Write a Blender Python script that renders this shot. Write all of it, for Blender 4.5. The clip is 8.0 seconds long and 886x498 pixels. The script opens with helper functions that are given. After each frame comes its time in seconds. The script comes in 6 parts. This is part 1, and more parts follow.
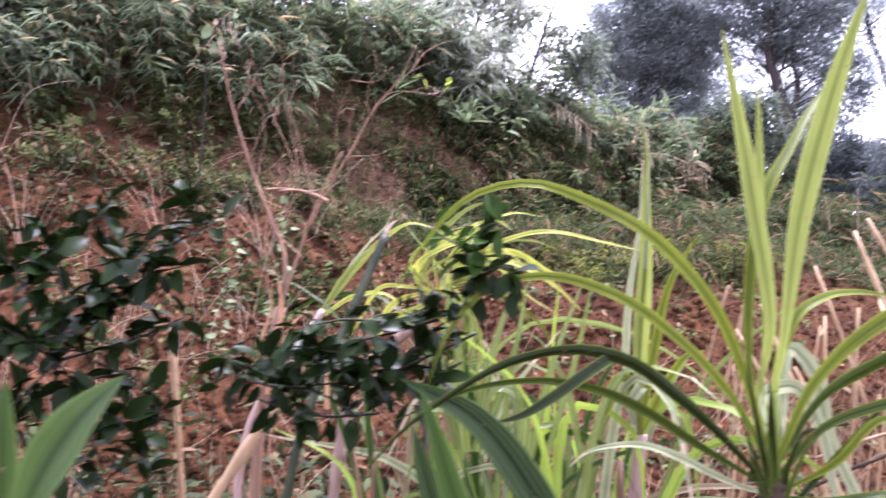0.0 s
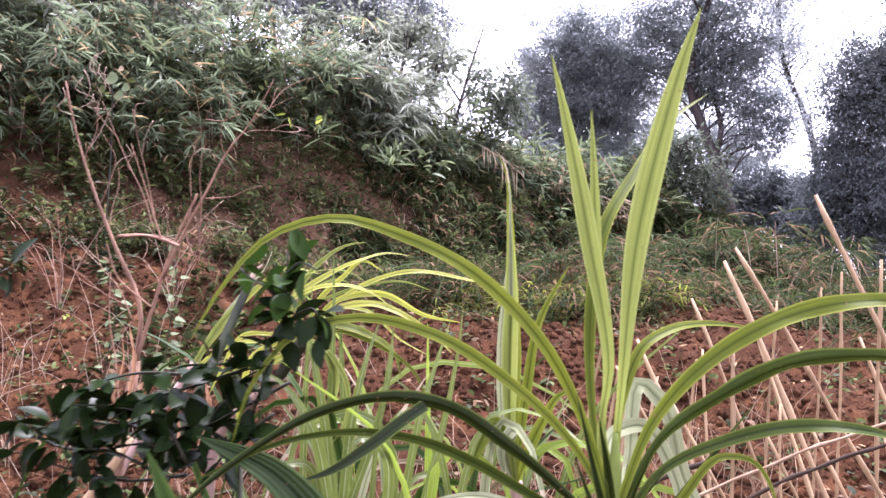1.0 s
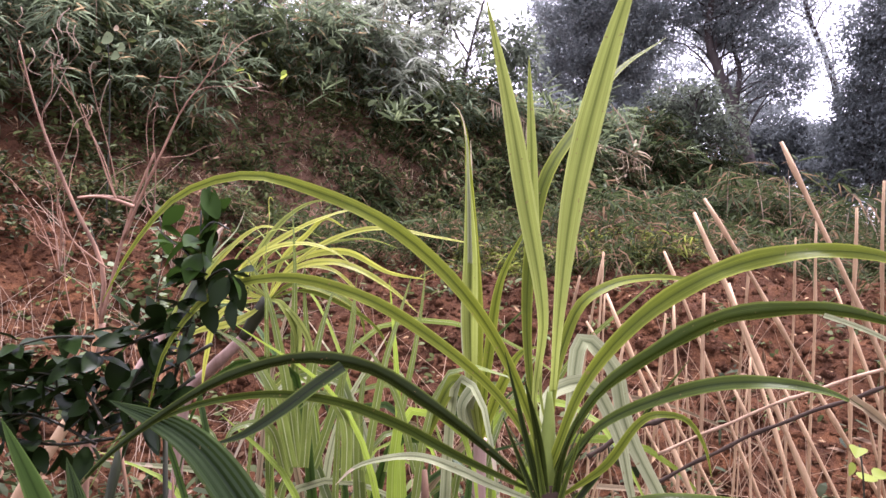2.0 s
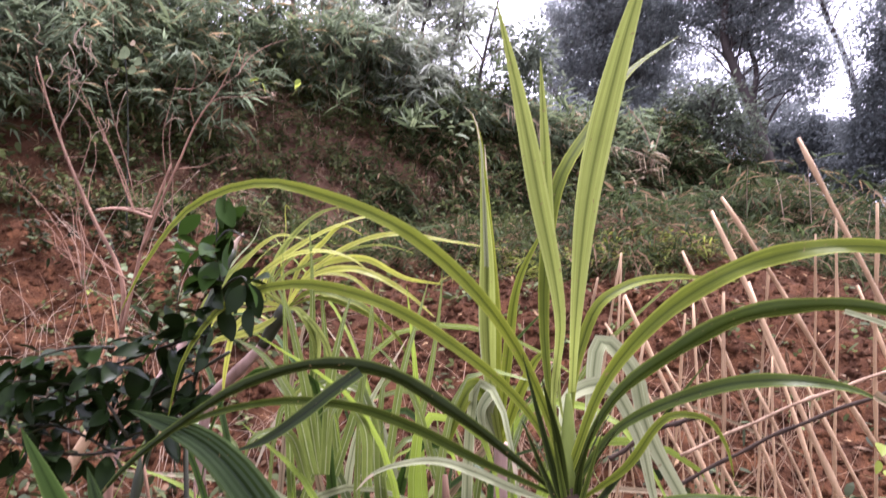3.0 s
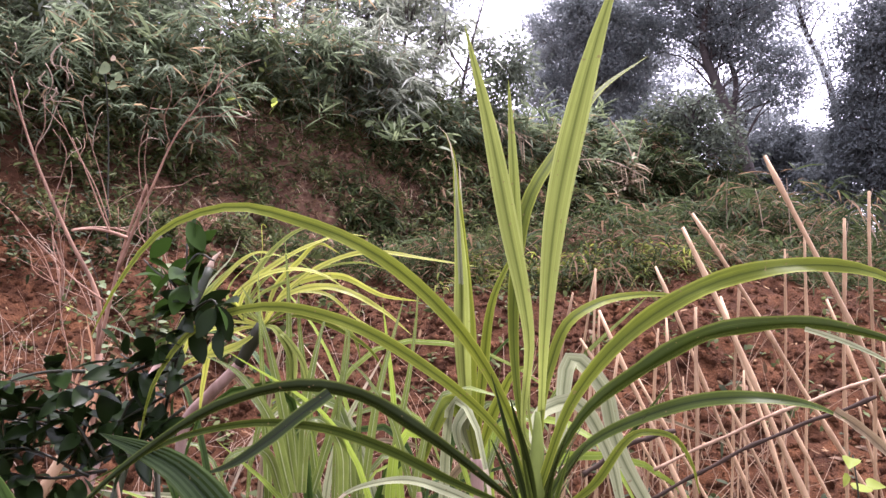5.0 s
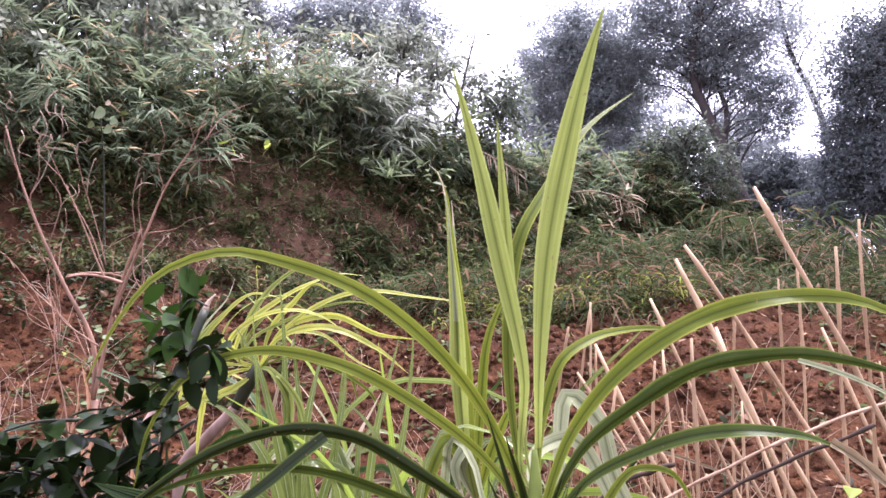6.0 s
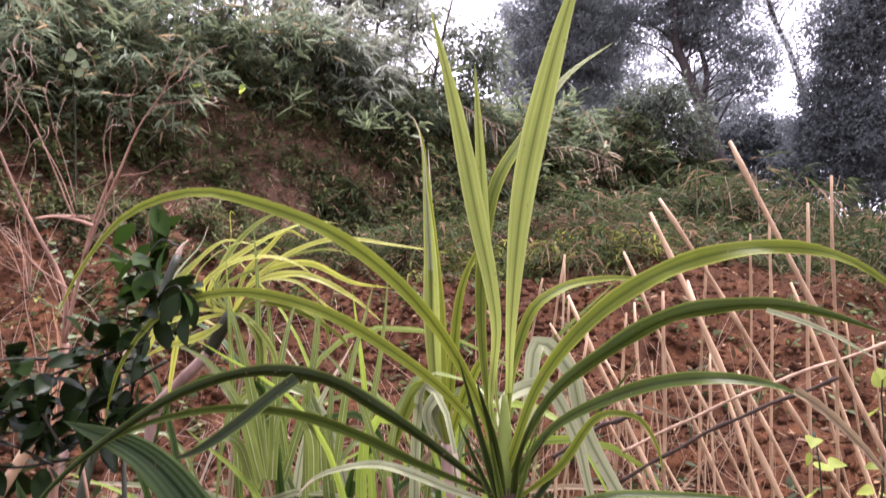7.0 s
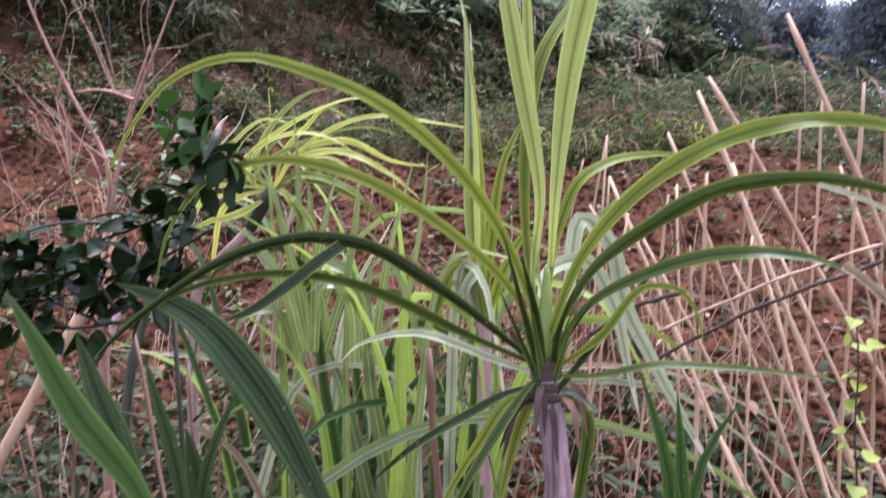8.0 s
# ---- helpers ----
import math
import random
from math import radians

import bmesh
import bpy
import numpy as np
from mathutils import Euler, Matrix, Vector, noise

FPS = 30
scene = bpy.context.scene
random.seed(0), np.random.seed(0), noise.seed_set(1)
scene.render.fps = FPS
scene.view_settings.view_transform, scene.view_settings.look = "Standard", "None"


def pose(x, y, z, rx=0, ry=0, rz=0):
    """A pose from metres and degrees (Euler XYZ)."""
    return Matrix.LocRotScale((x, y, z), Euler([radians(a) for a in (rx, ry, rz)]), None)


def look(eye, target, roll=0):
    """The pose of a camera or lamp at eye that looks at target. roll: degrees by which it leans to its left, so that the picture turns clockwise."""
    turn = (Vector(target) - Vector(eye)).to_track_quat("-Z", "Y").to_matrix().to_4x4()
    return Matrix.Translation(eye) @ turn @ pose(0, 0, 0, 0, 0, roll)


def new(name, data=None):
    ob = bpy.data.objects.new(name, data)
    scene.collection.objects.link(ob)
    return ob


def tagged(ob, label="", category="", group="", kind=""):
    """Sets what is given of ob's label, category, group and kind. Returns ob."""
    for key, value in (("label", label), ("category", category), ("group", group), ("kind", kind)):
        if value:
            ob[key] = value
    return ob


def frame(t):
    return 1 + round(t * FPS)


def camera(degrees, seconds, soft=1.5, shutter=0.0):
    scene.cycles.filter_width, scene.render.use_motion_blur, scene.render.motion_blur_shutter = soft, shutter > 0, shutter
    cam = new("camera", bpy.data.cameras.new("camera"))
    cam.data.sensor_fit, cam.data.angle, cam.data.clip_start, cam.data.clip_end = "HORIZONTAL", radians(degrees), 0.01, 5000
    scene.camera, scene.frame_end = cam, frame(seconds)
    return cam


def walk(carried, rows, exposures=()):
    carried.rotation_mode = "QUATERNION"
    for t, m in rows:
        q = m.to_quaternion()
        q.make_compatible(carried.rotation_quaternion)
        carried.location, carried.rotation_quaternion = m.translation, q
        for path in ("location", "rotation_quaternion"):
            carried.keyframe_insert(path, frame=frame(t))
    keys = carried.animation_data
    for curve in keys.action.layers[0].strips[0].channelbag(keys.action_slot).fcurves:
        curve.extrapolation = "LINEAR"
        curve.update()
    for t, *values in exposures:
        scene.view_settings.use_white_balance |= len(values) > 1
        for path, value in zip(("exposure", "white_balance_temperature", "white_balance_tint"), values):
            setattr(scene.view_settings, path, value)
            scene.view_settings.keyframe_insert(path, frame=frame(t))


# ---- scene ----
cam = camera(56.1, 8.0, soft=1.45, shutter=0.55)
PATH = [
    (0, (0.217, -0.101, 1.39), (0.074, 1.888, 1.544), 2.5),
    (0.5, (0.3, -0.076, 1.384), (0.266, 1.911, 1.608), 1.6),
    (1, (0.369, -0.027, 1.394), (0.348, 1.956, 1.658), 0.4),
    (1.5, (0.456, 0.006, 1.397), (0.407, 1.993, 1.618), -0.7),
    (1.7, (0.478, 0.007, 1.399), (0.417, 1.998, 1.581), -0.6),
    (2.8, (0.482, 0.009, 1.394), (0.362, 2.0, 1.538), -1.1),
    (3, (0.484, 0.009, 1.395), (0.361, 1.997, 1.569), -1.5),
    (3.5, (0.492, 0.008, 1.401), (0.401, 1.988, 1.661), -2.2),
    (4, (0.496, 0.006, 1.399), (0.435, 1.988, 1.657), -1.6),
    (4.5, (0.5, 0.0, 1.4), (0.431, 1.988, 1.609), -1.5),
    (4.7, (0.503, -0.001, 1.401), (0.426, 1.988, 1.597), -1.6),
    (5.8, (0.504, -0.01, 1.416), (0.417, 1.972, 1.675), -3.2),
    (6, (0.51, -0.008, 1.41), (0.433, 1.97, 1.69), -3.4),
    (6.5, (0.515, -0.006, 1.406), (0.471, 1.977, 1.663), -3.5),
    (7, (0.512, -0.004, 1.399), (0.485, 1.988, 1.57), -2.5),
    (7.5, (0.507, -0.002, 1.39), (0.452, 1.997, 1.441), -1.5),
    (8, (0.498, 0.001, 1.376), (0.384, 1.995, 1.291), -1.7),
]
walk(cam, [(t, look(eye, target, roll)) for t, eye, target, roll in PATH], exposures=[(0, 2.76, 5700, 34), (0.5, 2.62, 5800, 34), (1, 2.63, 5880, 34), (1.7, 2.45, 6080, 35), (2.8, 2.36, 6020, 35), (3.5, 2.57, 5850, 36), (4.5, 2.38, 6150, 35), (6, 2.53, 5880, 36), (7.3, 2.32, 6250, 35), (8, 2.42, 5400, 34)])

# ---------------------------------------------------------------- light
SUN_DIR = Vector((0.22, 0.22, 0.95)).normalized()      # towards the bright part of the sky
world = bpy.data.worlds.new("overcast_sky")
scene.world = world
world.use_nodes = True
wn, wl = world.node_tree.nodes, world.node_tree.links
sky = wn.new("ShaderNodeTexSky")
sky.sky_type, sky.sun_disc = "NISHITA", False
sky.sun_elevation, sky.sun_rotation = math.asin(SUN_DIR.z), math.atan2(SUN_DIR.x, SUN_DIR.y)
sky.air_density, sky.dust_density, sky.ozone_density = 1.0, 3.0, 1.0
veil = wn.new("ShaderNodeHueSaturation")                # thick cloud: nearly no colour left
veil.inputs["Saturation"].default_value = 0.22
wl.new(sky.outputs[0], veil.inputs["Color"])
cloud = wn.new("ShaderNodeMix")                          # an even layer of bright cloud
cloud.data_type = "RGBA"
cloud.inputs[0].default_value, cloud.inputs[7].default_value = 0.6, (5.0, 5.1, 5.5, 1)
wl.new(veil.outputs[0], cloud.inputs[6])
wl.new(cloud.outputs[2], wn["Background"].inputs["Color"])
wn["Background"].inputs["Strength"].default_value = 0.14
sun = new("sun", bpy.data.lights.new("sun", "SUN"))
sun.data.energy, sun.data.angle, sun.data.color = 2.4, radians(10), (1.0, 0.97, 0.93)
sun.matrix_world = look((0, 0, 0), -SUN_DIR)


# ---------------------------------------------------------------- materials
def material(name):
    m = bpy.data.materials.new(name)
    m.use_nodes = True
    return m, m.node_tree.nodes, m.node_tree.links, m.node_tree.nodes["Principled BSDF"]


def noise_tex(n, l, coord, scale, detail=4.0, rough=0.55):
    t = n.new("ShaderNodeTexNoise")
    t.inputs["Scale"].default_value, t.inputs["Detail"].default_value, t.inputs["Roughness"].default_value = scale, detail, rough
    l.new(coord, t.inputs["Vector"])
    return t.outputs["Fac"]


def ramp(n, l, fac, stops):
    r = n.new("ShaderNodeValToRGB")
    while len(r.color_ramp.elements) < len(stops):
        r.color_ramp.elements.new(0.5)
    for e, (at, c) in zip(r.color_ramp.elements, stops):
        e.position, e.color = at, (*c, 1)
    l.new(fac, r.inputs["Fac"])
    return r.outputs["Color"]


def mixed(n, l, a, b, fac, mode="MIX"):
    m = n.new("ShaderNodeMix")
    m.data_type, m.blend_type = "RGBA", mode
    for value, socket in ((fac, 0), (a, 6), (b, 7)):
        if isinstance(value, (int, float)):
            m.inputs[socket].default_value = value
        elif isinstance(value, tuple):
            m.inputs[socket].default_value = (*value, 1)
        else:
            l.new(value, m.inputs[socket])
    return m.outputs[2]


def maths(n, l, op, a, b=0.0):
    m = n.new("ShaderNodeMath")
    m.operation = op
    for i, v in enumerate((a, b)):
        if isinstance(v, (int, float)):
            m.inputs[i].default_value = v
        else:
            l.new(v, m.inputs[i])
    return m.outputs[0]


def bump(n, l, height, strength, distance, target):
    b = n.new("ShaderNodeBump")
    b.inputs["Strength"].default_value, b.inputs["Distance"].default_value = strength, distance
    l.new(height, b.inputs["Height"])
    l.new(b.outputs[0], target.inputs["Normal"])


def see_through(m, n, l, bsdf, colour, amount):
    """Light that shines through a thin leaf."""
    tr, mx = n.new("ShaderNodeBsdfTranslucent"), n.new("ShaderNodeMixShader")
    l.new(colour, tr.inputs["Color"])
    mx.inputs[0].default_value = amount
    l.new(bsdf.outputs[0], mx.inputs[1])
    l.new(tr.outputs[0], mx.inputs[2])
    l.new(mx.outputs[0], n["Material Output"].inputs["Surface"])
    return m


def small_leaf(name, dark, light, rough=0.45, through_it=0.35, brown=None, share=0.0, gloss=0.12):
    """Leaves of brush and crowns: each leaf its own tone, some of them dry."""
    m, n, l, b = material(name)
    geo = n.new("ShaderNodeNewGeometry")
    tone = ramp(n, l, geo.outputs["Random Per Island"], [(0.0, dark), (0.75, light), (1.0, tuple(min(1, 1.5 * v) for v in light))])
    co = n.new("ShaderNodeTexCoord").outputs["Object"]
    tone = mixed(n, l, tone, tuple(0.55 * v for v in dark), maths(n, l, "MULTIPLY", noise_tex(n, l, co, 1.1), 0.35))
    if brown:
        w = n.new("ShaderNodeTexWhiteNoise")
        w.noise_dimensions = "1D"
        l.new(geo.outputs["Random Per Island"], w.inputs["W"])
        tone = mixed(n, l, tone, brown, maths(n, l, "LESS_THAN", w.outputs["Value"], share))
    l.new(tone, b.inputs["Base Color"])
    b.inputs["Roughness"].default_value = rough
    b.inputs["Specular IOR Level"].default_value = gloss
    return see_through(m, n, l, b, tone, through_it)


def blade_leaf(name, dark, light, edge, rough=0.38, through_it=0.4, veins=14, dry=None, gloss=0.25, rib=None):
    """Long grass-like leaf; u runs across it and v along it."""
    m, n, l, b = material(name)
    uv = n.new("ShaderNodeUVMap")
    sep = n.new("ShaderNodeSeparateXYZ")
    l.new(uv.outputs[0], sep.inputs[0])
    co = n.new("ShaderNodeTexCoord").outputs["Object"]
    rnd = n.new("ShaderNodeObjectInfo").outputs["Random"]
    blot = noise_tex(n, l, co, 14.0)
    tone = mixed(n, l, dark, light, maths(n, l, "ADD", maths(n, l, "MULTIPLY", blot, 0.7), maths(n, l, "MULTIPLY", rnd, 0.35)))
    across = maths(n, l, "ABSOLUTE", maths(n, l, "SUBTRACT", sep.outputs[0], 0.5))
    rim = maths(n, l, "MULTIPLY", maths(n, l, "SUBTRACT", across, 0.36), 5.0)
    tone = mixed(n, l, tone, edge, maths(n, l, "MAXIMUM", maths(n, l, "MINIMUM", rim, 0.6), 0.0))
    vein = maths(n, l, "SINE", maths(n, l, "MULTIPLY", sep.outputs[0], 6.2832 * veins))
    stretch = n.new("ShaderNodeMapping")
    stretch.inputs["Scale"].default_value = (16.0, 2.2, 1.0)
    l.new(uv.outputs[0], stretch.inputs["Vector"])
    shift = n.new("ShaderNodeVectorMath")
    l.new(stretch.outputs[0], shift.inputs[0])
    l.new(rnd, shift.inputs[1])
    streak = noise_tex(n, l, shift.outputs[0], 1.0, 5.0, 0.7)
    tone = mixed(n, l, tone, tuple(0.55 * v for v in dark), maths(n, l, "MULTIPLY", maths(n, l, "MAXIMUM", maths(n, l, "SUBTRACT", streak, 0.42), 0.0), 1.5))
    tone = mixed(n, l, tone, tuple(min(1, 1.5 * v) for v in light), maths(n, l, "MULTIPLY", maths(n, l, "MAXIMUM", maths(n, l, "SUBTRACT", 0.45, streak), 0.0), 2.2))
    band = maths(n, l, "MAXIMUM", maths(n, l, "SUBTRACT", 1.0, maths(n, l, "MULTIPLY", across, 6.0)), 0.0)
    tone = mixed(n, l, tone, tuple(0.8 * v for v in dark), maths(n, l, "MULTIPLY", band, 0.25 if rib else 0.75))
    line = maths(n, l, "LESS_THAN", across, 0.045)
    tone = mixed(n, l, tone, rib or tuple(0.5 * v for v in dark), maths(n, l, "MULTIPLY", line, 0.5))
    speck = maths(n, l, "GREATER_THAN", noise_tex(n, l, co, 160.0, 1.0), 0.74)
    tone = mixed(n, l, tone, (0.16, 0.11, 0.05), maths(n, l, "MULTIPLY", speck, 0.6))
    if dry:
        end = maths(n, l, "GREATER_THAN", maths(n, l, "ADD", sep.outputs[1], maths(n, l, "MULTIPLY", blot, 0.25)), 1.02)
        tone = mixed(n, l, tone, dry, maths(n, l, "MULTIPLY", end, 0.85))
    l.new(tone, b.inputs["Base Color"])
    b.inputs["Roughness"].default_value = rough
    bump(n, l, maths(n, l, "ADD", maths(n, l, "MULTIPLY", vein, 0.25), maths(n, l, "MULTIPLY", blot, 2.5)), 0.3, 0.0015, b)
    b.inputs["Specular IOR Level"].default_value = gloss
    return see_through(m, n, l, b, tone, through_it)


def woody(name, dark, light, scale=30.0, rough=0.7, stretch=(1, 1, 0.15)):
    m, n, l, b = material(name)
    mp = n.new("ShaderNodeMapping")
    mp.inputs["Scale"].default_value = stretch
    l.new(n.new("ShaderNodeTexCoord").outputs["Object"], mp.inputs["Vector"])
    grain = noise_tex(n, l, mp.outputs[0], scale, 6.0, 0.65)
    rnd = n.new("ShaderNodeObjectInfo").outputs["Random"]
    stain = noise_tex(n, l, n.new("ShaderNodeTexCoord").outputs["Object"], scale * 0.2)
    tone = ramp(n, l, grain, [(0.3, dark), (0.62, light)])
    tone = mixed(n, l, tone, tuple(0.6 * v for v in dark), maths(n, l, "MULTIPLY", stain, 0.75))
    tone = mixed(n, l, tone, light, maths(n, l, "MULTIPLY", rnd, 0.4))
    l.new(tone, b.inputs["Base Color"])
    b.inputs["Roughness"].default_value = rough
    b.inputs["Specular IOR Level"].default_value = 0.2
    bump(n, l, grain, 0.5, 0.004, b)
    return m


def soil_material():
    m, n, l, b = material("red_soil")
    co = n.new("ShaderNodeTexCoord").outputs["Object"]
    big, mid, fine = noise_tex(n, l, co, 0.9), noise_tex(n, l, co, 9.0, 6.0, 0.65), noise_tex(n, l, co, 70.0, 5.0, 0.7)
    tone = ramp(n, l, mid, [(0.25, (0.012, 0.0045, 0.0025)), (0.5, (0.058, 0.0225, 0.0095)), (0.75, (0.165, 0.071, 0.030))])
    tone = mixed(n, l, tone, (0.05, 0.024, 0.012), maths(n, l, "MULTIPLY", big, 0.7))
    tone = mixed(n, l, tone, (0.17, 0.09, 0.05), maths(n, l, "MULTIPLY", maths(n, l, "GREATER_THAN", fine, 0.6), 0.4))
    crumb = noise_tex(n, l, co, 190.0, 3.0, 0.7)
    tone = mixed(n, l, tone, (0.012, 0.006, 0.004), maths(n, l, "MULTIPLY", maths(n, l, "GREATER_THAN", crumb, 0.56), 0.55))
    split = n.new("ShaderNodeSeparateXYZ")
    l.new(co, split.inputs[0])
    cut = n.new("ShaderNodeMapRange")                    # pale tone on the cut bank, painted in to offset its shade
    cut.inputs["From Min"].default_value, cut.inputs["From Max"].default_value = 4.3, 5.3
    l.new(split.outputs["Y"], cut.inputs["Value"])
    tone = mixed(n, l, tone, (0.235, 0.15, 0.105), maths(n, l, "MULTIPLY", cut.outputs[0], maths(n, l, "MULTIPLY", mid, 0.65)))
    l.new(tone, b.inputs["Base Color"])
    b.inputs["Roughness"].default_value = 0.95
    b.inputs["Specular IOR Level"].default_value = 0.06
    bump(n, l, maths(n, l, "ADD", mid, maths(n, l, "ADD", maths(n, l, "MULTIPLY", fine, 0.6), maths(n, l, "MULTIPLY", crumb, 0.2))), 1.0, 0.025, b)
    return m


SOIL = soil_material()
CANE_GREEN = blade_leaf("cane_leaf_green", (0.056, 0.08, 0.008), (0.178, 0.213, 0.022), (0.31, 0.345, 0.055), rough=0.45, through_it=0.32, gloss=0.1)
CANE_LIME = blade_leaf("cane_leaf_lime", (0.13, 0.165, 0.03), (0.275, 0.325, 0.075), (0.37, 0.42, 0.125), rough=0.5, through_it=0.52, gloss=0.1)
# Two darker copies of the cane leaf: shade and lit rims in the colour.
CANE_SHADED = blade_leaf("cane_leaf_shaded", (0.007, 0.013, 0.003), (0.024, 0.038, 0.006), (0.15, 0.2, 0.035), rough=0.3, through_it=0.08, gloss=0.12)
CANE_HALF_SHADED = blade_leaf("cane_leaf_half_shaded", (0.018, 0.032, 0.005), (0.062, 0.09, 0.013), (0.2, 0.25, 0.045), rough=0.35, through_it=0.16, gloss=0.12)
CANE_YELLOW = blade_leaf("cane_leaf_yellow", (0.24, 0.28, 0.035), (0.45, 0.46, 0.075), (0.46, 0.48, 0.14), through_it=0.5)
CANE_PALE = blade_leaf("cane_leaf_pale", (0.15, 0.175, 0.08), (0.35, 0.38, 0.215), (0.39, 0.41, 0.25), rough=0.55, through_it=0.3, gloss=0.1, dry=(0.46, 0.38, 0.27))
LUSH = blade_leaf("lush_leaf", (0.022, 0.048, 0.010), (0.06, 0.105, 0.025), (0.11, 0.17, 0.045), rough=0.35, through_it=0.35)
DEEP_LEAF = blade_leaf("deep_green_leaf", (0.013, 0.032, 0.005), (0.046, 0.09, 0.014), (0.10, 0.16, 0.03), rough=0.33, through_it=0.2, gloss=0.14)
DRY_BLADE = blade_leaf("dry_blade", (0.11, 0.08, 0.04), (0.28, 0.215, 0.12), (0.34, 0.27, 0.16), rough=0.7, through_it=0.25)
GRASS_GREEN = blade_leaf("grass_leaf_green", (0.034, 0.06, 0.011), (0.2, 0.258, 0.056), (0.22, 0.27, 0.08), rough=0.24, through_it=0.4, gloss=0.5, rib=(0.38, 0.42, 0.22))
GRASS_FRESH = blade_leaf("grass_leaf_fresh", (0.12, 0.19, 0.02), (0.28, 0.38, 0.05), (0.3, 0.4, 0.08), rough=0.4, through_it=0.5, gloss=0.2, rib=(0.36, 0.44, 0.12))
PLEATED = blade_leaf("pleated_leaf", (0.011, 0.024, 0.006), (0.036, 0.062, 0.015), (0.055, 0.088, 0.02), rough=0.38, through_it=0.2, veins=7, gloss=0.12)
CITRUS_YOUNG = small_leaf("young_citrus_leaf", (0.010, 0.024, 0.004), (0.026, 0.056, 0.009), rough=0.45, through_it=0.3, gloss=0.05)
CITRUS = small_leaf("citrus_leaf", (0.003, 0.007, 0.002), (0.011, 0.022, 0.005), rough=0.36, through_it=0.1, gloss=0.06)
BAMBOO_LEAF = small_leaf("bamboo_grass_leaf", (0.092, 0.119, 0.066), (0.155, 0.198, 0.116), gloss=0.08, rough=0.5, through_it=0.6, brown=(0.30, 0.22, 0.12), share=0.09)
HERB_LEAF = small_leaf("herb_leaf", (0.035, 0.047, 0.018), (0.1, 0.122, 0.042), rough=0.65, through_it=0.4, brown=(0.17, 0.12, 0.07), share=0.1)
FERN_LEAF = small_leaf("fern_leaf", (0.017, 0.026, 0.010), (0.05, 0.069, 0.025), rough=0.65, through_it=0.45, gloss=0.04, brown=(0.16, 0.105, 0.06), share=0.16)
GRASS_LEAF = small_leaf("low_grass", (0.017, 0.023, 0.008), (0.046, 0.059, 0.019), rough=0.7, through_it=0.35, gloss=0.04, brown=(0.125, 0.08, 0.045), share=0.22)
# Leaf colour darkened to imitate the shade low between the plants.
SHADE_TONED_LEAF = small_leaf("shade_toned_leaf", (0.012, 0.018, 0.007), (0.04, 0.05, 0.018), rough=0.7, through_it=0.2, brown=(0.11, 0.065, 0.035), share=0.15)
# Washed-out leaf colour with haze painted in, for bushes and the crest.
HAZE_TONED_LEAF = small_leaf("haze_toned_leaf", (0.14, 0.165, 0.12), (0.28, 0.31, 0.23), rough=0.5, through_it=0.5)
TUFT_LEAF = small_leaf("tuft_leaf", (0.08, 0.11, 0.055), (0.18, 0.225, 0.11), rough=0.5, through_it=0.4)
FRINGE_LEAF = small_leaf("fringe_grass", (0.075, 0.095, 0.015), (0.2, 0.225, 0.045), rough=0.6, through_it=0.5, gloss=0.06, brown=(0.22, 0.15, 0.07), share=0.12)
LITTER = small_leaf("leaf_litter", (0.075, 0.045, 0.024), (0.23, 0.15, 0.08), rough=0.8, through_it=0.15, gloss=0.05)
DRY_LEAF = small_leaf("dry_leaf", (0.19, 0.14, 0.09), (0.40, 0.32, 0.21), rough=0.7, through_it=0.25)
# Grey and dark crown colours have the far trees' haze mixed in.
CROWN_HAZE = small_leaf("crown_leaf_haze_grey", (0.19, 0.214, 0.21), (0.275, 0.307, 0.298), rough=0.8, through_it=0.72, gloss=0.03)
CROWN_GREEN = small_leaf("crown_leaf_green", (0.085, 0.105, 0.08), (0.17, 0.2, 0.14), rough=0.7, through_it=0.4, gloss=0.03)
CROWN_HAZE_DARK = small_leaf("crown_leaf_haze_dark", (0.112, 0.127, 0.125), (0.168, 0.19, 0.187), rough=0.8, through_it=0.5, gloss=0.03)
YOUNG_LEAF = small_leaf("young_leaf", (0.12, 0.18, 0.03), (0.32, 0.38, 0.07), through_it=0.5)
STAKE_WOOD = woody("split_bamboo", (0.18, 0.105, 0.052), (0.50, 0.348, 0.20), 40.0, 0.55)
TWIG_WOOD = woody("bare_twig", (0.085, 0.045, 0.03), (0.34, 0.2, 0.13), 60.0)
TWIG_PALE = woody("pale_twig", (0.18, 0.125, 0.085), (0.38, 0.285, 0.205), 60.0)
BARK = woody("bark", (0.035, 0.028, 0.026), (0.095, 0.08, 0.075), 14.0, 0.85)
BARK_PALE = woody("pale_bark", (0.20, 0.15, 0.12), (0.42, 0.35, 0.30), 14.0, 0.8)
STUB_WOOD = woody("old_bamboo", (0.05, 0.026, 0.015), (0.18, 0.10, 0.055), 50.0, 0.7)
CANE_STEM = woody("cane_stem_purple", (0.03, 0.014, 0.018), (0.36, 0.25, 0.235), 150.0, 0.5, (1, 1, 0.04))
DARK_STALK = woody("dark_cane_stalk", (0.012, 0.016, 0.008), (0.045, 0.055, 0.026), 60.0, 0.55, (1, 1, 0.06))
CANE_SHEATH = woody("cane_sheath", (0.05, 0.07, 0.012), (0.15, 0.195, 0.035), 45.0, 0.7, (1, 1, 0.08))
CANE_STEM_PALE = woody("cane_stem_pink", (0.15, 0.09, 0.07), (0.42, 0.29, 0.24), 40.0, 0.5)
DARK_POLE = woody("dark_pole", (0.018, 0.011, 0.007), (0.055, 0.036, 0.024), 40.0, 0.85)
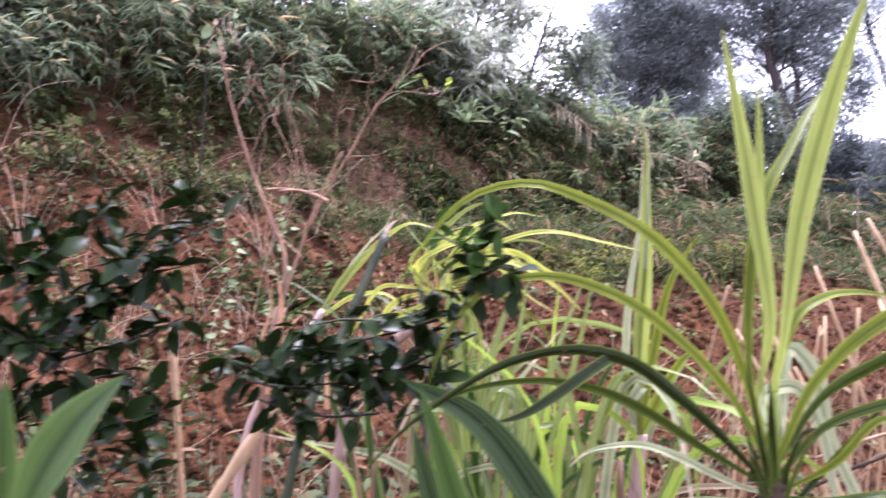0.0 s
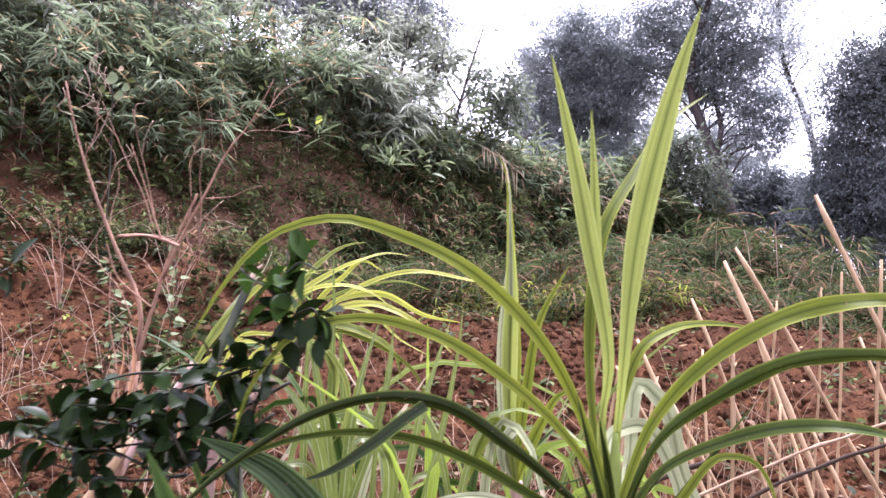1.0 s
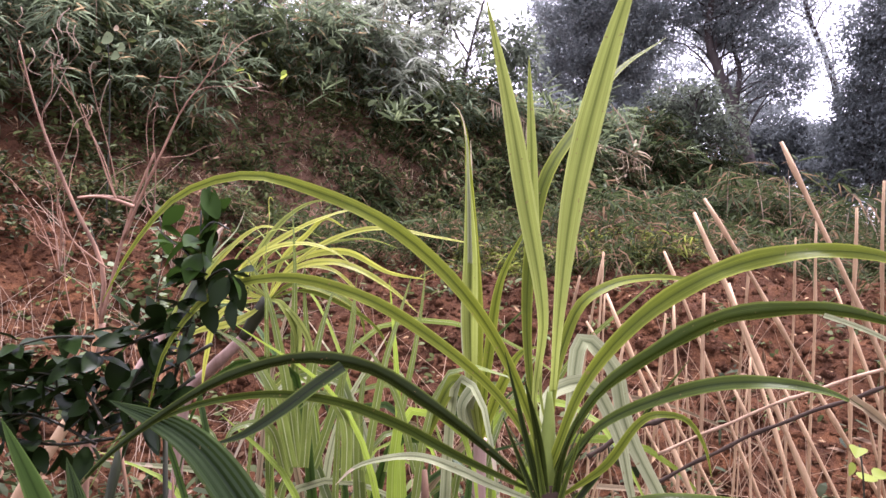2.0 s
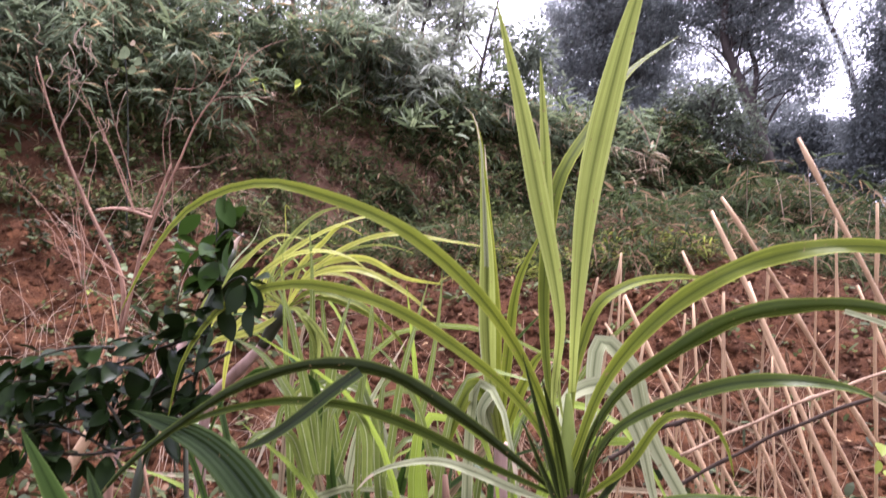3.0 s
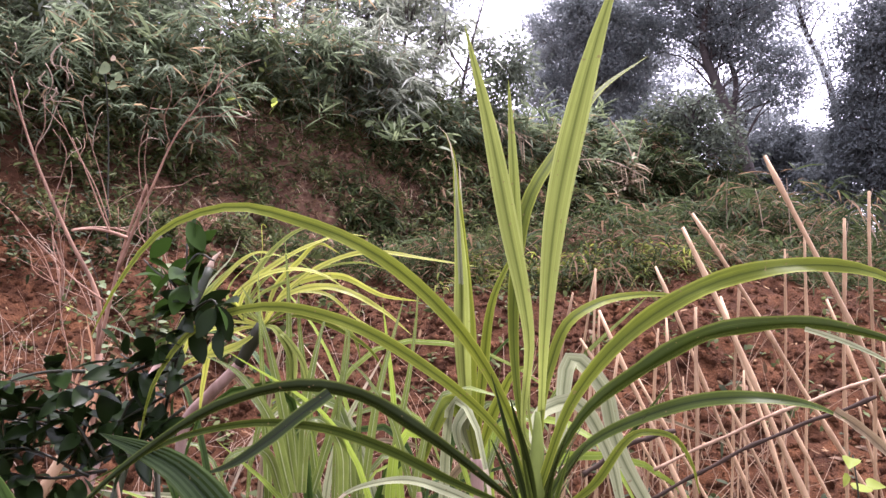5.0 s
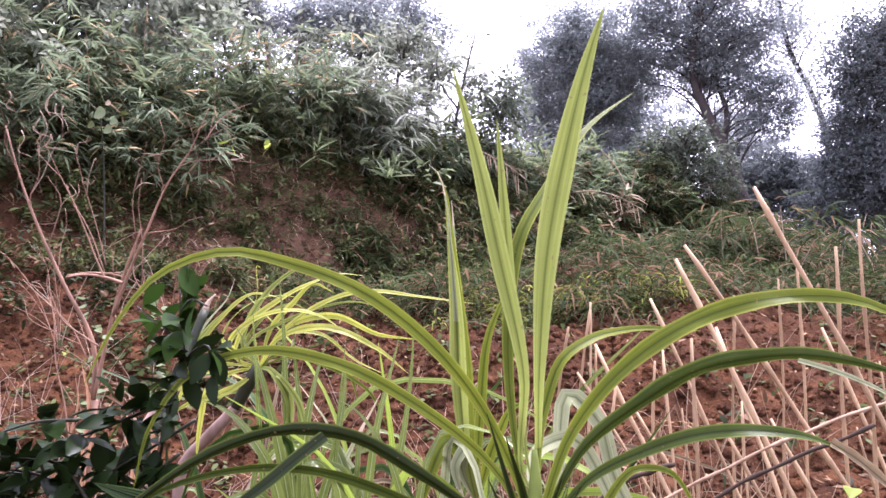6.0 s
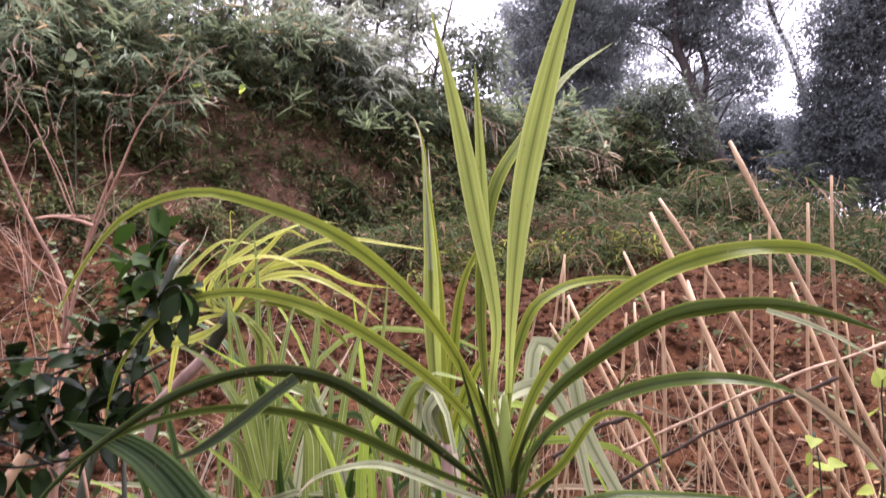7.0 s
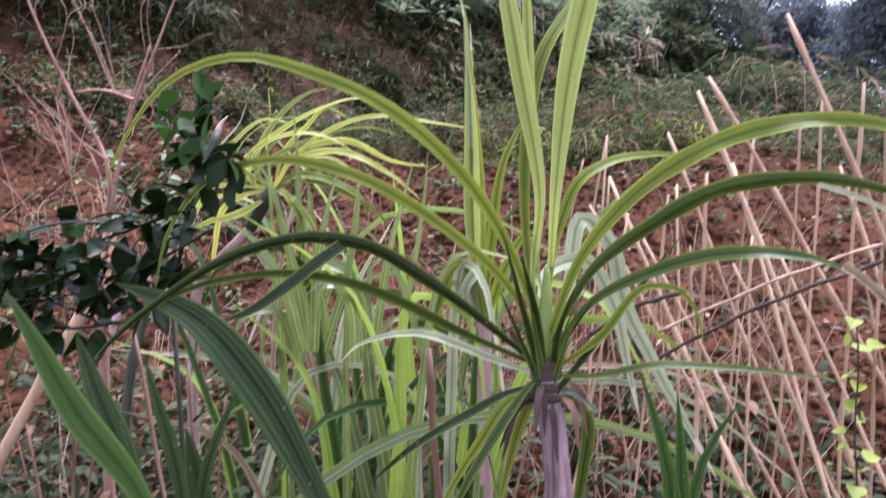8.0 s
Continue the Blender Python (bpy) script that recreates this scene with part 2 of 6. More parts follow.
STRAW = woody("dry_straw", (0.17, 0.105, 0.06), (0.42, 0.29, 0.185), 60.0, 0.6)
GREEN_STEM = woody("green_stem", (0.009, 0.010, 0.006), (0.03, 0.032, 0.016), 50.0, 0.5)


# ---------------------------------------------------------------- mesh tools
def mesh_of(name, verts, faces, uvs=None, smooth=True):
    me = bpy.data.meshes.new(name)
    me.from_pydata([tuple(v) for v in verts], [], faces)
    if smooth:
        me.polygons.foreach_set("use_smooth", [True] * len(me.polygons))
    if uvs is not None:
        layer = me.uv_layers.new(name="UVMap")
        loops = np.empty(len(me.loops), dtype=np.int32)
        me.loops.foreach_get("vertex_index", loops)
        layer.data.foreach_set("uv", np.asarray(uvs, dtype=np.float32)[loops].ravel())
    me.update()
    return me


def part(name, me, mat, parent=None, label=""):
    ob = new(name, me)
    if mat:
        me.materials.append(mat)
    if parent:
        ob.parent = parent
        ob.matrix_parent_inverse = parent.matrix_world.inverted()
    return tagged(ob, label) if label else ob


def thing(name, place, label, category, group=""):
    ob = new(name)
    ob.empty_display_size = 0.1
    ob.matrix_world = Matrix.Translation(place)
    return tagged(ob, label, category, group)


def glide(points, n):
    """n places on a smooth curve through the points."""
    p = np.array(points, float)
    h = np.linalg.norm(np.diff(p, axis=0), axis=1)
    d = np.diff(p, axis=0) / (h[:, None] + 1e-9)
    m = np.vstack([d[:1], (d[:-1] * h[1:, None] + d[1:] * h[:-1, None]) / (h[1:] + h[:-1])[:, None], d[-1:]])
    lengths = np.r_[0, np.cumsum(h)]
    out = []
    for s in np.linspace(0, lengths[-1], n):
        k = min(max(np.searchsorted(lengths, s) - 1, 0), len(h) - 1)
        u = (s - lengths[k]) / max(1e-9, h[k])
        out.append((2 * u**3 - 3 * u**2 + 1) * p[k] + (u**3 - 2 * u**2 + u) * h[k] * m[k] + (3 * u**2 - 2 * u**3) * p[k + 1] + (u**3 - u**2) * h[k] * m[k + 1])
    return np.array(out)


def tube_data(points, radii, sides=8, caps=True):
    p, r = np.asarray(points, float), np.asarray(radii, float)
    t = np.gradient(p, axis=0)
    t /= np.linalg.norm(t, axis=1)[:, None] + 1e-12
    ref = np.array([1.0, 0, 0]) if abs(t[0][0]) < 0.8 else np.array([0, 1.0, 0])
    a = np.cross(t, ref)
    a /= np.linalg.norm(a, axis=1)[:, None] + 1e-12
    b = np.cross(t, a)
    ang = np.linspace(0, 2 * np.pi, sides, endpoint=False)
    ring = np.cos(ang)[None, :, None] * a[:, None] + np.sin(ang)[None, :, None] * b[:, None]
    verts = (p[:, None] + r[:, None, None] * ring).reshape(-1, 3)
    faces = []
    for i in range(len(p) - 1):
        for j in range(sides):
            k = (j + 1) % sides
            faces.append((i * sides + j, i * sides + k, (i + 1) * sides + k, (i + 1) * sides + j))
    if caps:
        faces.append(tuple(range(sides))[::-1])
        faces.append(tuple((len(p) - 1) * sides + j for j in range(sides)))
    return verts, faces


def tube(name, points, r0, r1, sides=8, n=12):
    p = glide(points, n)
    return mesh_of(name, *tube_data(p, np.linspace(r0, r1, n), sides))


def joined(pieces):
    verts, faces, off = [], [], 0
    for v, f in pieces:
        verts.append(v)
        faces += [tuple(i + off for i in q) for q in f]
        off += len(v)
    return np.vstack(verts), faces


def ribbon(name, points, width, facing=(0, -1, 0.35), fold=0.18, taper=2.6, root=0.24, reach=0.45, wave=0.0, twist=0.0, n=30, seed=0, pleats=0):
    """A long leaf: curve, greatest width, the side it faces, its fold along the midrib, wavy edges."""
    p = glide(points, n)
    t = np.gradient(p, axis=0)
    t /= np.linalg.norm(t, axis=1)[:, None]
    s = np.linspace(0, 1, n)
    face = np.tile(np.array(facing, float), (n, 1))
    side = np.cross(t, face)
    side /= np.linalg.norm(side, axis=1)[:, None] + 1e-9
    up = np.cross(side, t)
    turn = np.radians(twist) * s + np.radians(5) * np.sin(7 * s + seed)
    side, up = np.cos(turn)[:, None] * side + np.sin(turn)[:, None] * up, np.cos(turn)[:, None] * up - np.sin(turn)[:, None] * side
    grow = np.clip(s / reach, 0, 1)
    w = width * (root + (1 - root) * grow * grow * (3 - 2 * grow)) * (1 - s**taper) ** 0.9 + 0.0006
    cols = 7 if not pleats else 2 * pleats + 1
    uvs, verts = [], []
    for i in range(n):
        for c in range(cols):
            u = c / (cols - 1)
            off = (u - 0.5) * w[i]
            lift = fold * abs(u - 0.5) * 2 * w[i] * 0.5
            if pleats:
                lift += (0.016 if c % 2 else -0.016) * w[i]
            lift += wave * abs(u - 0.5) * 2 * math.sin(s[i] * 38 + (2.1 if u > 0.5 else 0) + seed) * w[i]
            verts.append(p[i] + side[i] * off + up[i] * lift)
            uvs.append((u, s[i]))
    faces = [(i * cols + c, i * cols + c + 1, (i + 1) * cols + c + 1, (i + 1) * cols + c) for i in range(n - 1) for c in range(cols - 1)]
    return mesh_of(name, verts, faces, uvs, smooth=not pleats)


def unit(v):
    return v / (np.linalg.norm(v, axis=-1, keepdims=True) + 1e-12)


def leaf_data(pos, way, length, width, droop=0.3, belly=0.45, rng=None):
    """Many small pointed leaves: base, two cross-sections, tip; bent down towards the tip."""
    count = len(pos)
    rng = rng or np.random.default_rng(1)
    way = unit(np.asarray(way, float))
    side = unit(np.cross(way, np.array([0, 0, 1.0])) + 0.35 * rng.normal(size=(count, 3)))
    side = unit(side - way * (side * way).sum(-1, keepdims=True))
    length, width = np.broadcast_to(length, count)[:, None], np.broadcast_to(width, count)[:, None]
    droop = np.broadcast_to(droop, count)[:, None]
    down = np.array([0, 0, -1.0])

    def at(f):
        return pos + way * length * f + down * length * droop * f * f

    m1, m2 = at(belly * 0.55), at(belly * 1.45)
    verts = np.stack([at(0.0), m1 - side * width * 0.42, m1 + side * width * 0.42, m2 - side * width * 0.4, m2 + side * width * 0.4, at(1.0)], 1)
    base = (np.arange(count) * 6)[:, None]
    faces = np.concatenate([base + [0, 1, 2], base + [3, 5, 4]], 0).tolist() + (base + [1, 3, 4, 2]).tolist()
    return verts.reshape(-1, 3), faces


def tiny_leaves(name, rng, pos, way, size):
    """Far crowns: each leaf one four-cornered blade."""
    count = len(pos)
    way = unit(way) * (size * rng.uniform(0.6, 1.35, (count, 1)))
    side = unit(np.cross(way, rng.normal(size=(count, 3)))) * (0.22 * size)
    verts = np.stack([pos, pos + 0.45 * way + side, pos + way, pos + 0.45 * way - side], 1).reshape(-1, 3)
    me = bpy.data.meshes.new(name)
    me.vertices.add(4 * count)
    me.vertices.foreach_set("co", verts.astype(np.float32).ravel())
    me.loops.add(4 * count)
    me.loops.foreach_set("vertex_index", np.arange(4 * count, dtype=np.int32))
    me.polygons.add(count)
    me.polygons.foreach_set("loop_start", np.arange(0, 4 * count, 4, dtype=np.int32))
    me.update(calc_edges=True)
    return me


def leaves(name, pos, way, length, width, mat, parent=None, label="", **more):
    return part(name, mesh_of(name, *leaf_data(pos, way, length, width, **more), smooth=False), mat, parent, label)


# ---------------------------------------------------------------- ground
def hash2(ix, iy, seed):
    h = (ix.astype(np.int64) * 374761393 + iy.astype(np.int64) * 668265263 + seed * 982451653) & 0xFFFFFFFF
    h = ((h ^ (h >> 13)) * 1274126177) & 0xFFFFFFFF
    return ((h ^ (h >> 16)) & 0xFFFF) / 65535.0


def value_noise(x, y, scale, seed):
    x, y = np.asarray(x, float) * scale, np.asarray(y, float) * scale
    ix, iy = np.floor(x), np.floor(y)
    u, v = x - ix, y - iy
    u, v = u * u * (3 - 2 * u), v * v * (3 - 2 * v)
    a, b = hash2(ix, iy, seed), hash2(ix + 1, iy, seed)
    c, d = hash2(ix, iy + 1, seed), hash2(ix + 1, iy + 1, seed)
    return (a * (1 - u) + b * u) * (1 - v) + (c * (1 - u) + d * u) * v - 0.5


def smooth01(v):
    v = np.clip(v, 0, 1)
    return v * v * (3 - 2 * v)


def foot_of_bank(x):
    return np.interp(x, [-8, -4, -2.4, -1.5, 0, 1.5, 3, 5, 9], [2.8, 3.4, 4.0, 4.6, 5.6, 6.7, 8.2, 10.2, 13])


def ground_z(x, y):
    """Bed beside the camera, red slope, grassy ledge and the steep bank behind it."""
    x, y = np.asarray(x, float), np.asarray(y, float)
    z = np.interp(y, [-80, -3, 0, 0.8, 1.6, 2.4, 3.2, 4.0, 4.8, 6, 9, 15, 80], [-2, -0.1, 0, 0.12, 0.52, 0.98, 1.27, 1.52, 1.74, 1.9, 2.05, 1.9, -1])
    z = z + np.clip(-x - 0.2, 0, 1.5) * 0.33 * smooth01((y - 2.4) / 2.0)
    u = y - foot_of_bank(x)
    rise = np.interp(x, [-8, -3, -1.6, 0, 1.5, 3, 6, 10], [1.2, 1.0, 1.1, 1.3, 1.15, 0.9, 0.6, 0.1])
    z = z + rise * smooth01(u / 1.4) + np.interp(x, [-7, -3.5, 3, 8], [0.15, -0.03, -0.05, -0.06]) * np.clip(u - 1.4, 0, 12)
    near = smooth01((14 - np.hypot(x, y - 3)) / 8)
    lumps = 0.30 * value_noise(x, y, 0.8, 3) + 0.12 * value_noise(x, y, 2.6, 5) + near * (0.075 * value_noise(x + 0.6 * y, y - 0.5 * x, 6, 7) + 0.042 * value_noise(x - 0.4 * y, y + 0.4 * x, 15, 9) + 0.018 * value_noise(x + 0.3 * y, y - 0.3 * x, 33, 11))
    return z + lumps * smooth01((y - 0.2) / 2.0) + 0.05 * value_noise(x, y, 3.0, 2)


def gz(x, y):
    return float(ground_z(np.array([x]), np.array([y]))[0])


def steps(lo, fine_lo, fine_hi, hi, cell):
    mid = np.arange(fine_lo, fine_hi, cell)
    grow = [cell]
    while sum(grow) < max(hi - fine_hi, fine_lo - lo):
        grow.append(grow[-1] * 1.16)
    out = np.cumsum(grow)
    return np.r_[(fine_lo - out[::-1]), mid, mid[-1] + out]


gx, gy = steps(-300, -2.6, 3.4, 300, 0.024), steps(-300, 1.2, 7.0, 300, 0.024)
GX, GY = np.meshgrid(gx, gy)
gv = np.stack([GX, GY, ground_z(GX, GY)], -1).reshape(-1, 3)
nx, ny = len(gx), len(gy)
idx = np.arange(nx * ny).reshape(ny, nx)
gf = np.stack([idx[:-1, :-1], idx[:-1, 1:], idx[1:, 1:], idx[1:, :-1]], -1).reshape(-1, 4).tolist()
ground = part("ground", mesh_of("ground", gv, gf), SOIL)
tagged(ground, "bare reddish-brown soil slope rising to a steep bank", "ground", kind="structure")


def clods(count, seed):
    rng = np.random.default_rng(seed)
    x, y = 0.3 + 1.5 * rng.normal(size=count), 1.7 + 4.6 * rng.random(count) ** 1.5
    s = 0.003 + 0.013 * rng.random(count) ** 4
    cube = np.array([(a, b, c) for a in (-1, 1) for b in (-1, 1) for c in (-1, 1)], float)
    quads = np.array([(0, 1, 3, 2), (4, 6, 7, 5), (0, 4, 5, 1), (2, 3, 7, 6), (0, 2, 6, 4), (1, 5, 7, 3)])
    turn = rng.normal(size=(count, 4))
    turn /= np.linalg.norm(turn, axis=1)[:, None]
    w, a, b, c = turn.T
    rot = np.stack([1 - 2 * (b * b + c * c), 2 * (a * b - c * w), 2 * (a * c + b * w), 2 * (a * b + c * w), 1 - 2 * (a * a + c * c), 2 * (b * c - a * w),
                    2 * (a * c - b * w), 2 * (b * c + a * w), 1 - 2 * (a * a + b * b)], -1).reshape(-1, 3, 3)
    v = cube[None] * (0.7 + 0.6 * rng.random((count, 8, 1))) * s[:, None, None]
    v = np.einsum("nij,nkj->nki", rot, v) + np.stack([x, y, ground_z(x, y) - 0.1 * s], -1)[:, None]
    f = (quads[None] + 8 * np.arange(count)[:, None, None]).reshape(-1, 4).tolist()
    return mesh_of("soil_clods", v.reshape(-1, 3), f)


tagged(part("soil_clods", clods(36000, 4), SOIL), "loose crumbs and clods of dry red soil", "soil", kind="stuff")


# ---------------------------------------------------------------- brush on the bank
def sprays(rng, x, y, height, per, lean=0.35, length=0.15, spread=1.0, low=0.25):
    """Leaf bases and ways of upright brush: stalks that lean out of the bank and carry leaves all along."""
    count = len(x)
    base = np.stack([x, y, ground_z(x, y) - 0.02], -1)
    stalk = unit(np.stack([rng.normal(0, 0.3, count), -lean + rng.normal(0, 0.3, count), np.ones(count)], -1))
    k = np.repeat(np.arange(count), per)
    s = low + (1 - low) * rng.random(len(k)) ** 0.7
    pos = base[k] + stalk[k] * (height[k] * s)[:, None] + rng.normal(0, 0.015, (len(k), 3))
    az, el = rng.uniform(0, 2 * np.pi, len(k)), rng.normal(0.35, 0.45, len(k)) + 0.5 * (s - 0.6)
    way = np.stack([np.cos(az) * np.cos(el) * spread, np.sin(az) * np.cos(el) * spread - 0.15, np.sin(el)], -1)
    ll = length * rng.uniform(0.55, 1.3, len(k))
    return base, stalk, pos, way, ll


def stalk_mesh(name, base, stalk, height, r=0.004):
    out = []
    for b, d, h in zip(base, stalk, height):
        p = np.stack([b, b + d * h * 0.5, b + d * h + np.array([0, -0.06 * h, -0.04 * h])])
        out.append(tube_data(p, [r, r * 0.8, r * 0.4], 4, False))
    return mesh_of(name, *joined(out))


def bank_points(rng, count, xlo, xhi, ulo, uhi):
    x = rng.uniform(xlo, xhi, count)
    return x, foot_of_bank(x) + rng.uniform(ulo, uhi, count)


def brush(name, label, category, rng, x, y, hlo, hhi, per, length, width, mat, stalks=0, droop=0.35, **more):
    h = rng.uniform(hlo, hhi, len(x))
    base, stalk, pos, way, ll = sprays(rng, x, y, h, per, length=length, **more)
    ob = tagged(leaves(name, pos, way, ll, width * ll / length, mat, droop=droop, rng=rng), label, category, kind="stuff")
    if stalks:
        tagged(part(name + "_stalks", stalk_mesh(name + "_stalks", base[:stalks], stalk[:stalks], h[:stalks]), TWIG_PALE), "thin stalks of the bank's brush", "stalks", kind="stuff")
    return ob


def bamboo(name, label, rng, x, y, hlo, hhi, twigs, length, width, mat, culms=0, lean=0.5, uneven=1.1):
    """Arching culms that lean out of the bank; at each twig's end a fan of narrow drooping leaves."""
    count = len(x)
    h = rng.uniform(hlo, hhi, count) * (1 + uneven * value_noise(x, y, 1.3, 73))
    base = np.stack([x, y, ground_z(x, y) - 0.02], -1)
    out = np.stack([rng.normal(0, 0.45, count), -lean + rng.normal(0, 0.4, count), np.zeros(count)], -1)
    k = np.repeat(np.arange(count), twigs)
    s = 0.25 + 0.75 * rng.random(len(k)) ** 0.7
    on = base[k] + np.array([0, 0, 1.0]) * (h[k] * (s - 0.18 * s**3))[:, None] + out[k] * (h[k] * 0.6 * s**2)[:, None]
    az = rng.uniform(0, 2 * np.pi, len(k))
    twig = unit(np.stack([np.cos(az), np.sin(az) - 0.35, rng.normal(0.25, 0.35, len(k))], -1)) * rng.uniform(0.03, 0.16, (len(k), 1))
    tips = on + twig
    fan = np.repeat(np.arange(len(k)), 6)
    spread = np.tile([-1.0, -0.55, -0.15, 0.2, 0.6, 1.0], len(k)) + rng.normal(0, 0.15, len(fan))
    ahead = unit(twig)[fan]
    across = unit(np.cross(ahead, np.array([0, 0, 1.0])) + 1e-6)
    way = ahead * np.cos(spread)[:, None] + across * np.sin(spread)[:, None] + np.array([0, 0, -0.25]) + rng.normal(0, 0.14, (len(fan), 3))
    ll = length * rng.uniform(0.55, 1.25, len(fan))
    tagged(leaves(name, tips[fan] - 0.15 * twig[fan] * rng.random((len(fan), 1)), way, ll, width * ll / length, mat, droop=rng.uniform(0.1, 0.6, len(fan)), belly=0.36, rng=rng), label, "bamboo", kind="stuff")
    if culms:
        rods = []
        for i in range(culms):
            f = np.array([0, 0.35, 0.7, 1.0])[:, None]
            p = base[i] + np.array([0, 0, 1.0]) * h[i] * (f - 0.18 * f**3) + out[i] * h[i] * 0.6 * f**2
            rods.append(tube_data(p, [0.005, 0.004, 0.003, 0.0015], 4, False))
        tagged(part(name + "_culms", mesh_of(name + "_culms", *joined(rods)), TWIG_PALE), "thin pale culms of the bamboo grass", "stalks", kind="stuff")


rng = np.random.default_rng(11)
x, y = bank_points(rng, 1500, -6.0, -0.1, 0.1, 2.4)
u = y - foot_of_bank(x)
keep = (u > np.interp(x, [-2.2, -1.3, -1.0, -0.5, 0], [0.2, 0.45, 0.9, 0.95, 1.0]) + 0.3 * value_noise(x, y, 2.2, 61)) & (value_noise(x, y, 1.9, 63) > -0.3) & ~((x < -1.5) & (u > 1.3))
bamboo("bamboo_grass", "dense dark green bamboo grass covering the steep bank", rng, x[keep], y[keep], 0.22, 0.78, 14, 0.13, 0.0155, BAMBOO_LEAF, culms=260)
x, y = bank_points(rng, 1500, -6.0, 0.6, 0.0, 2.2)
u = y - foot_of_bank(x)
keep = (value_noise(x, y, 2.7, 65) > -0.05) & (u > np.interp(x, [-2.2, -1.3, -1.0, -0.5, 0], [0.1, 0.35, 0.85, 0.9, 1.0]))
brush("leafy_scrub", "dark small-leaved scrub between the bamboo grass", "scrub", rng, x[keep], y[keep], 0.12, 0.45, 22, 0.075, 0.034, HERB_LEAF, stalks=120, lean=0.3, low=0.1)
x, y = bank_points(rng, 620, -0.5, 2.4, 0.95, 2.2)
keep = x < 0.15
# The haze-pale leaf colour lightens the crest, which lies in shade.
bamboo("bamboo_grass", "drooping bamboo grass along the crest of the bank", rng, x[keep], y[keep], 0.45, 1.02, 9, 0.15, 0.016, HAZE_TONED_LEAF, culms=60, lean=0.3, uneven=0.5)
bamboo("bamboo_grass", "low drooping bamboo grass below the gap of sky", rng, x[~keep], y[~keep], 0.1, 0.36, 11, 0.15, 0.0165, BAMBOO_LEAF, culms=60)
x, y = bank_points(rng, 900, 1.3, 7, -1.3, 4.0)
bamboo("bamboo_grass", "tall bamboo grass below the trees", rng, x, y, 0.14, 0.4, 9, 0.2, 0.019, FERN_LEAF, culms=60)
x, y = bank_points(rng, 150, 2.1, 3.7, 0.0, 1.3)
bamboo("bamboo_grass", "upright dark green bamboo grass at the foot of the leaning tree", rng, x, y, 0.3, 0.72, 12, 0.17, 0.016, FERN_LEAF, culms=40, lean=0.1)
x, y = rng.normal(2.5, 0.28, 80), rng.normal(6.3, 0.4, 80)
bamboo("bamboo_grass", "upright clump of slender bamboo on the ledge", rng, x, y, 0.25, 0.6, 9, 0.19, 0.015, FERN_LEAF, culms=40, lean=0.0)
x, y = rng.normal(3.2, 0.25, 40), rng.normal(7.0, 0.3, 40)
bamboo("bamboo_grass", "upright clump of slender bamboo on the ledge", rng, x, y, 0.25, 0.6, 9, 0.19, 0.015, FERN_LEAF, culms=30, lean=0.0)
x, y = rng.normal(2.2, 0.24, 90), rng.normal(7.7, 0.3, 90)
brush("dry_brush", "brown withered scrub at the foot of the bank", "brush", rng, x, y, 0.08, 0.4, 16, 0.09, 0.014, LITTER, lean=0.5, droop=0.5, low=0.0)
x, y = bank_points(rng, 1100, -0.5, 3.6, -0.1, 1.15)
keep = value_noise(x, y, 2.1, 71) > -0.3
brush("bank_ferns", "arching green ferns and coarse grass on the bank", "fern", rng, x[keep], y[keep], 0.02, 0.16, 18, 0.21, 0.017, FERN_LEAF, lean=0.45, low=0.0, droop=0.6)
x, y = bank_points(rng, 4800, -2.2, 4.0, -0.35, 1.8)
keep = (value_noise(x, y, 1.6, 21) > -0.36) & ~((x < -0.4) & (y - foot_of_bank(x) < 0.9) & (value_noise(x, y, 3.1, 27) < 0.0))
brush("bank_herbs", "low green herbs and ferns on the bank", "herbs", rng, x[keep], y[keep], 0.05, 0.24, 18, 0.07, 0.015, HERB_LEAF, lean=0.5)
x, y = bank_points(rng, 760, -2.1, 0.7, -0.2, 1.0)
brush("dry_herbs", "sparse half-withered herbs and straw on the bare bank", "herbs", rng, x, y, 0.02, 0.16, 9, 0.07, 0.009, LITTER, lean=0.5, low=0.0, droop=0.5)
x, y = bank_points(rng, 330, -2.0, 0.5, -0.1, 0.95)
brush("bank_herbs", "scattered small green herbs on the bare bank", "herbs", rng, x, y, 0.03, 0.16, 12, 0.06, 0.016, HERB_LEAF, lean=0.5, low=0.1)
x, y = bank_points(rng, 260, -1.4, 0.4, 0.1, 0.95)
brush("hanging_roots", "thin pale roots hanging from the cut face of the bank", "roots", rng, x, y, 0.02, 0.07, 5, 0.12, 0.004, DRY_LEAF, lean=0.5, low=0.0, droop=0.9)
x, y = bank_points(rng, 130, -4.5, 3.5, 0.7, 2.2)
brush("leaf_tufts", "light green tufts of upright leaves in the brush", "brush", rng, x, y, 0.3, 0.6, 16, 0.19, 0.021, TUFT_LEAF, lean=0.5, low=0.75, droop=0.2)
x, y = bank_points(rng, 50, -4.5, 2.5, 0.6, 2.2)
brush("broad_leaf_brush", "brush with broad pale green leaves", "brush", rng, x, y, 0.25, 0.6, 9, 0.12, 0.05, TUFT_LEAF, lean=0.6, low=0.5, droop=0.5)
x, y = rng.normal(1.75, 0.35, 34), rng.normal(7.6, 0.25, 34)
brush("dry_brush", "patch of withered beige bamboo leaves", "brush", rng, x, y, 0.12, 0.36, 14, 0.19, 0.02, DRY_LEAF, lean=0.5, droop=0.5)
x, y = rng.uniform(-0.9, 7, 6200), rng.uniform(3.4, 9.5, 6200)
keep = (y < foot_of_bank(x) + 0.2) & (value_noise(x, y, 2.0, 31) > -0.25 + 0.9 * np.clip(4.3 - y, 0, 1))
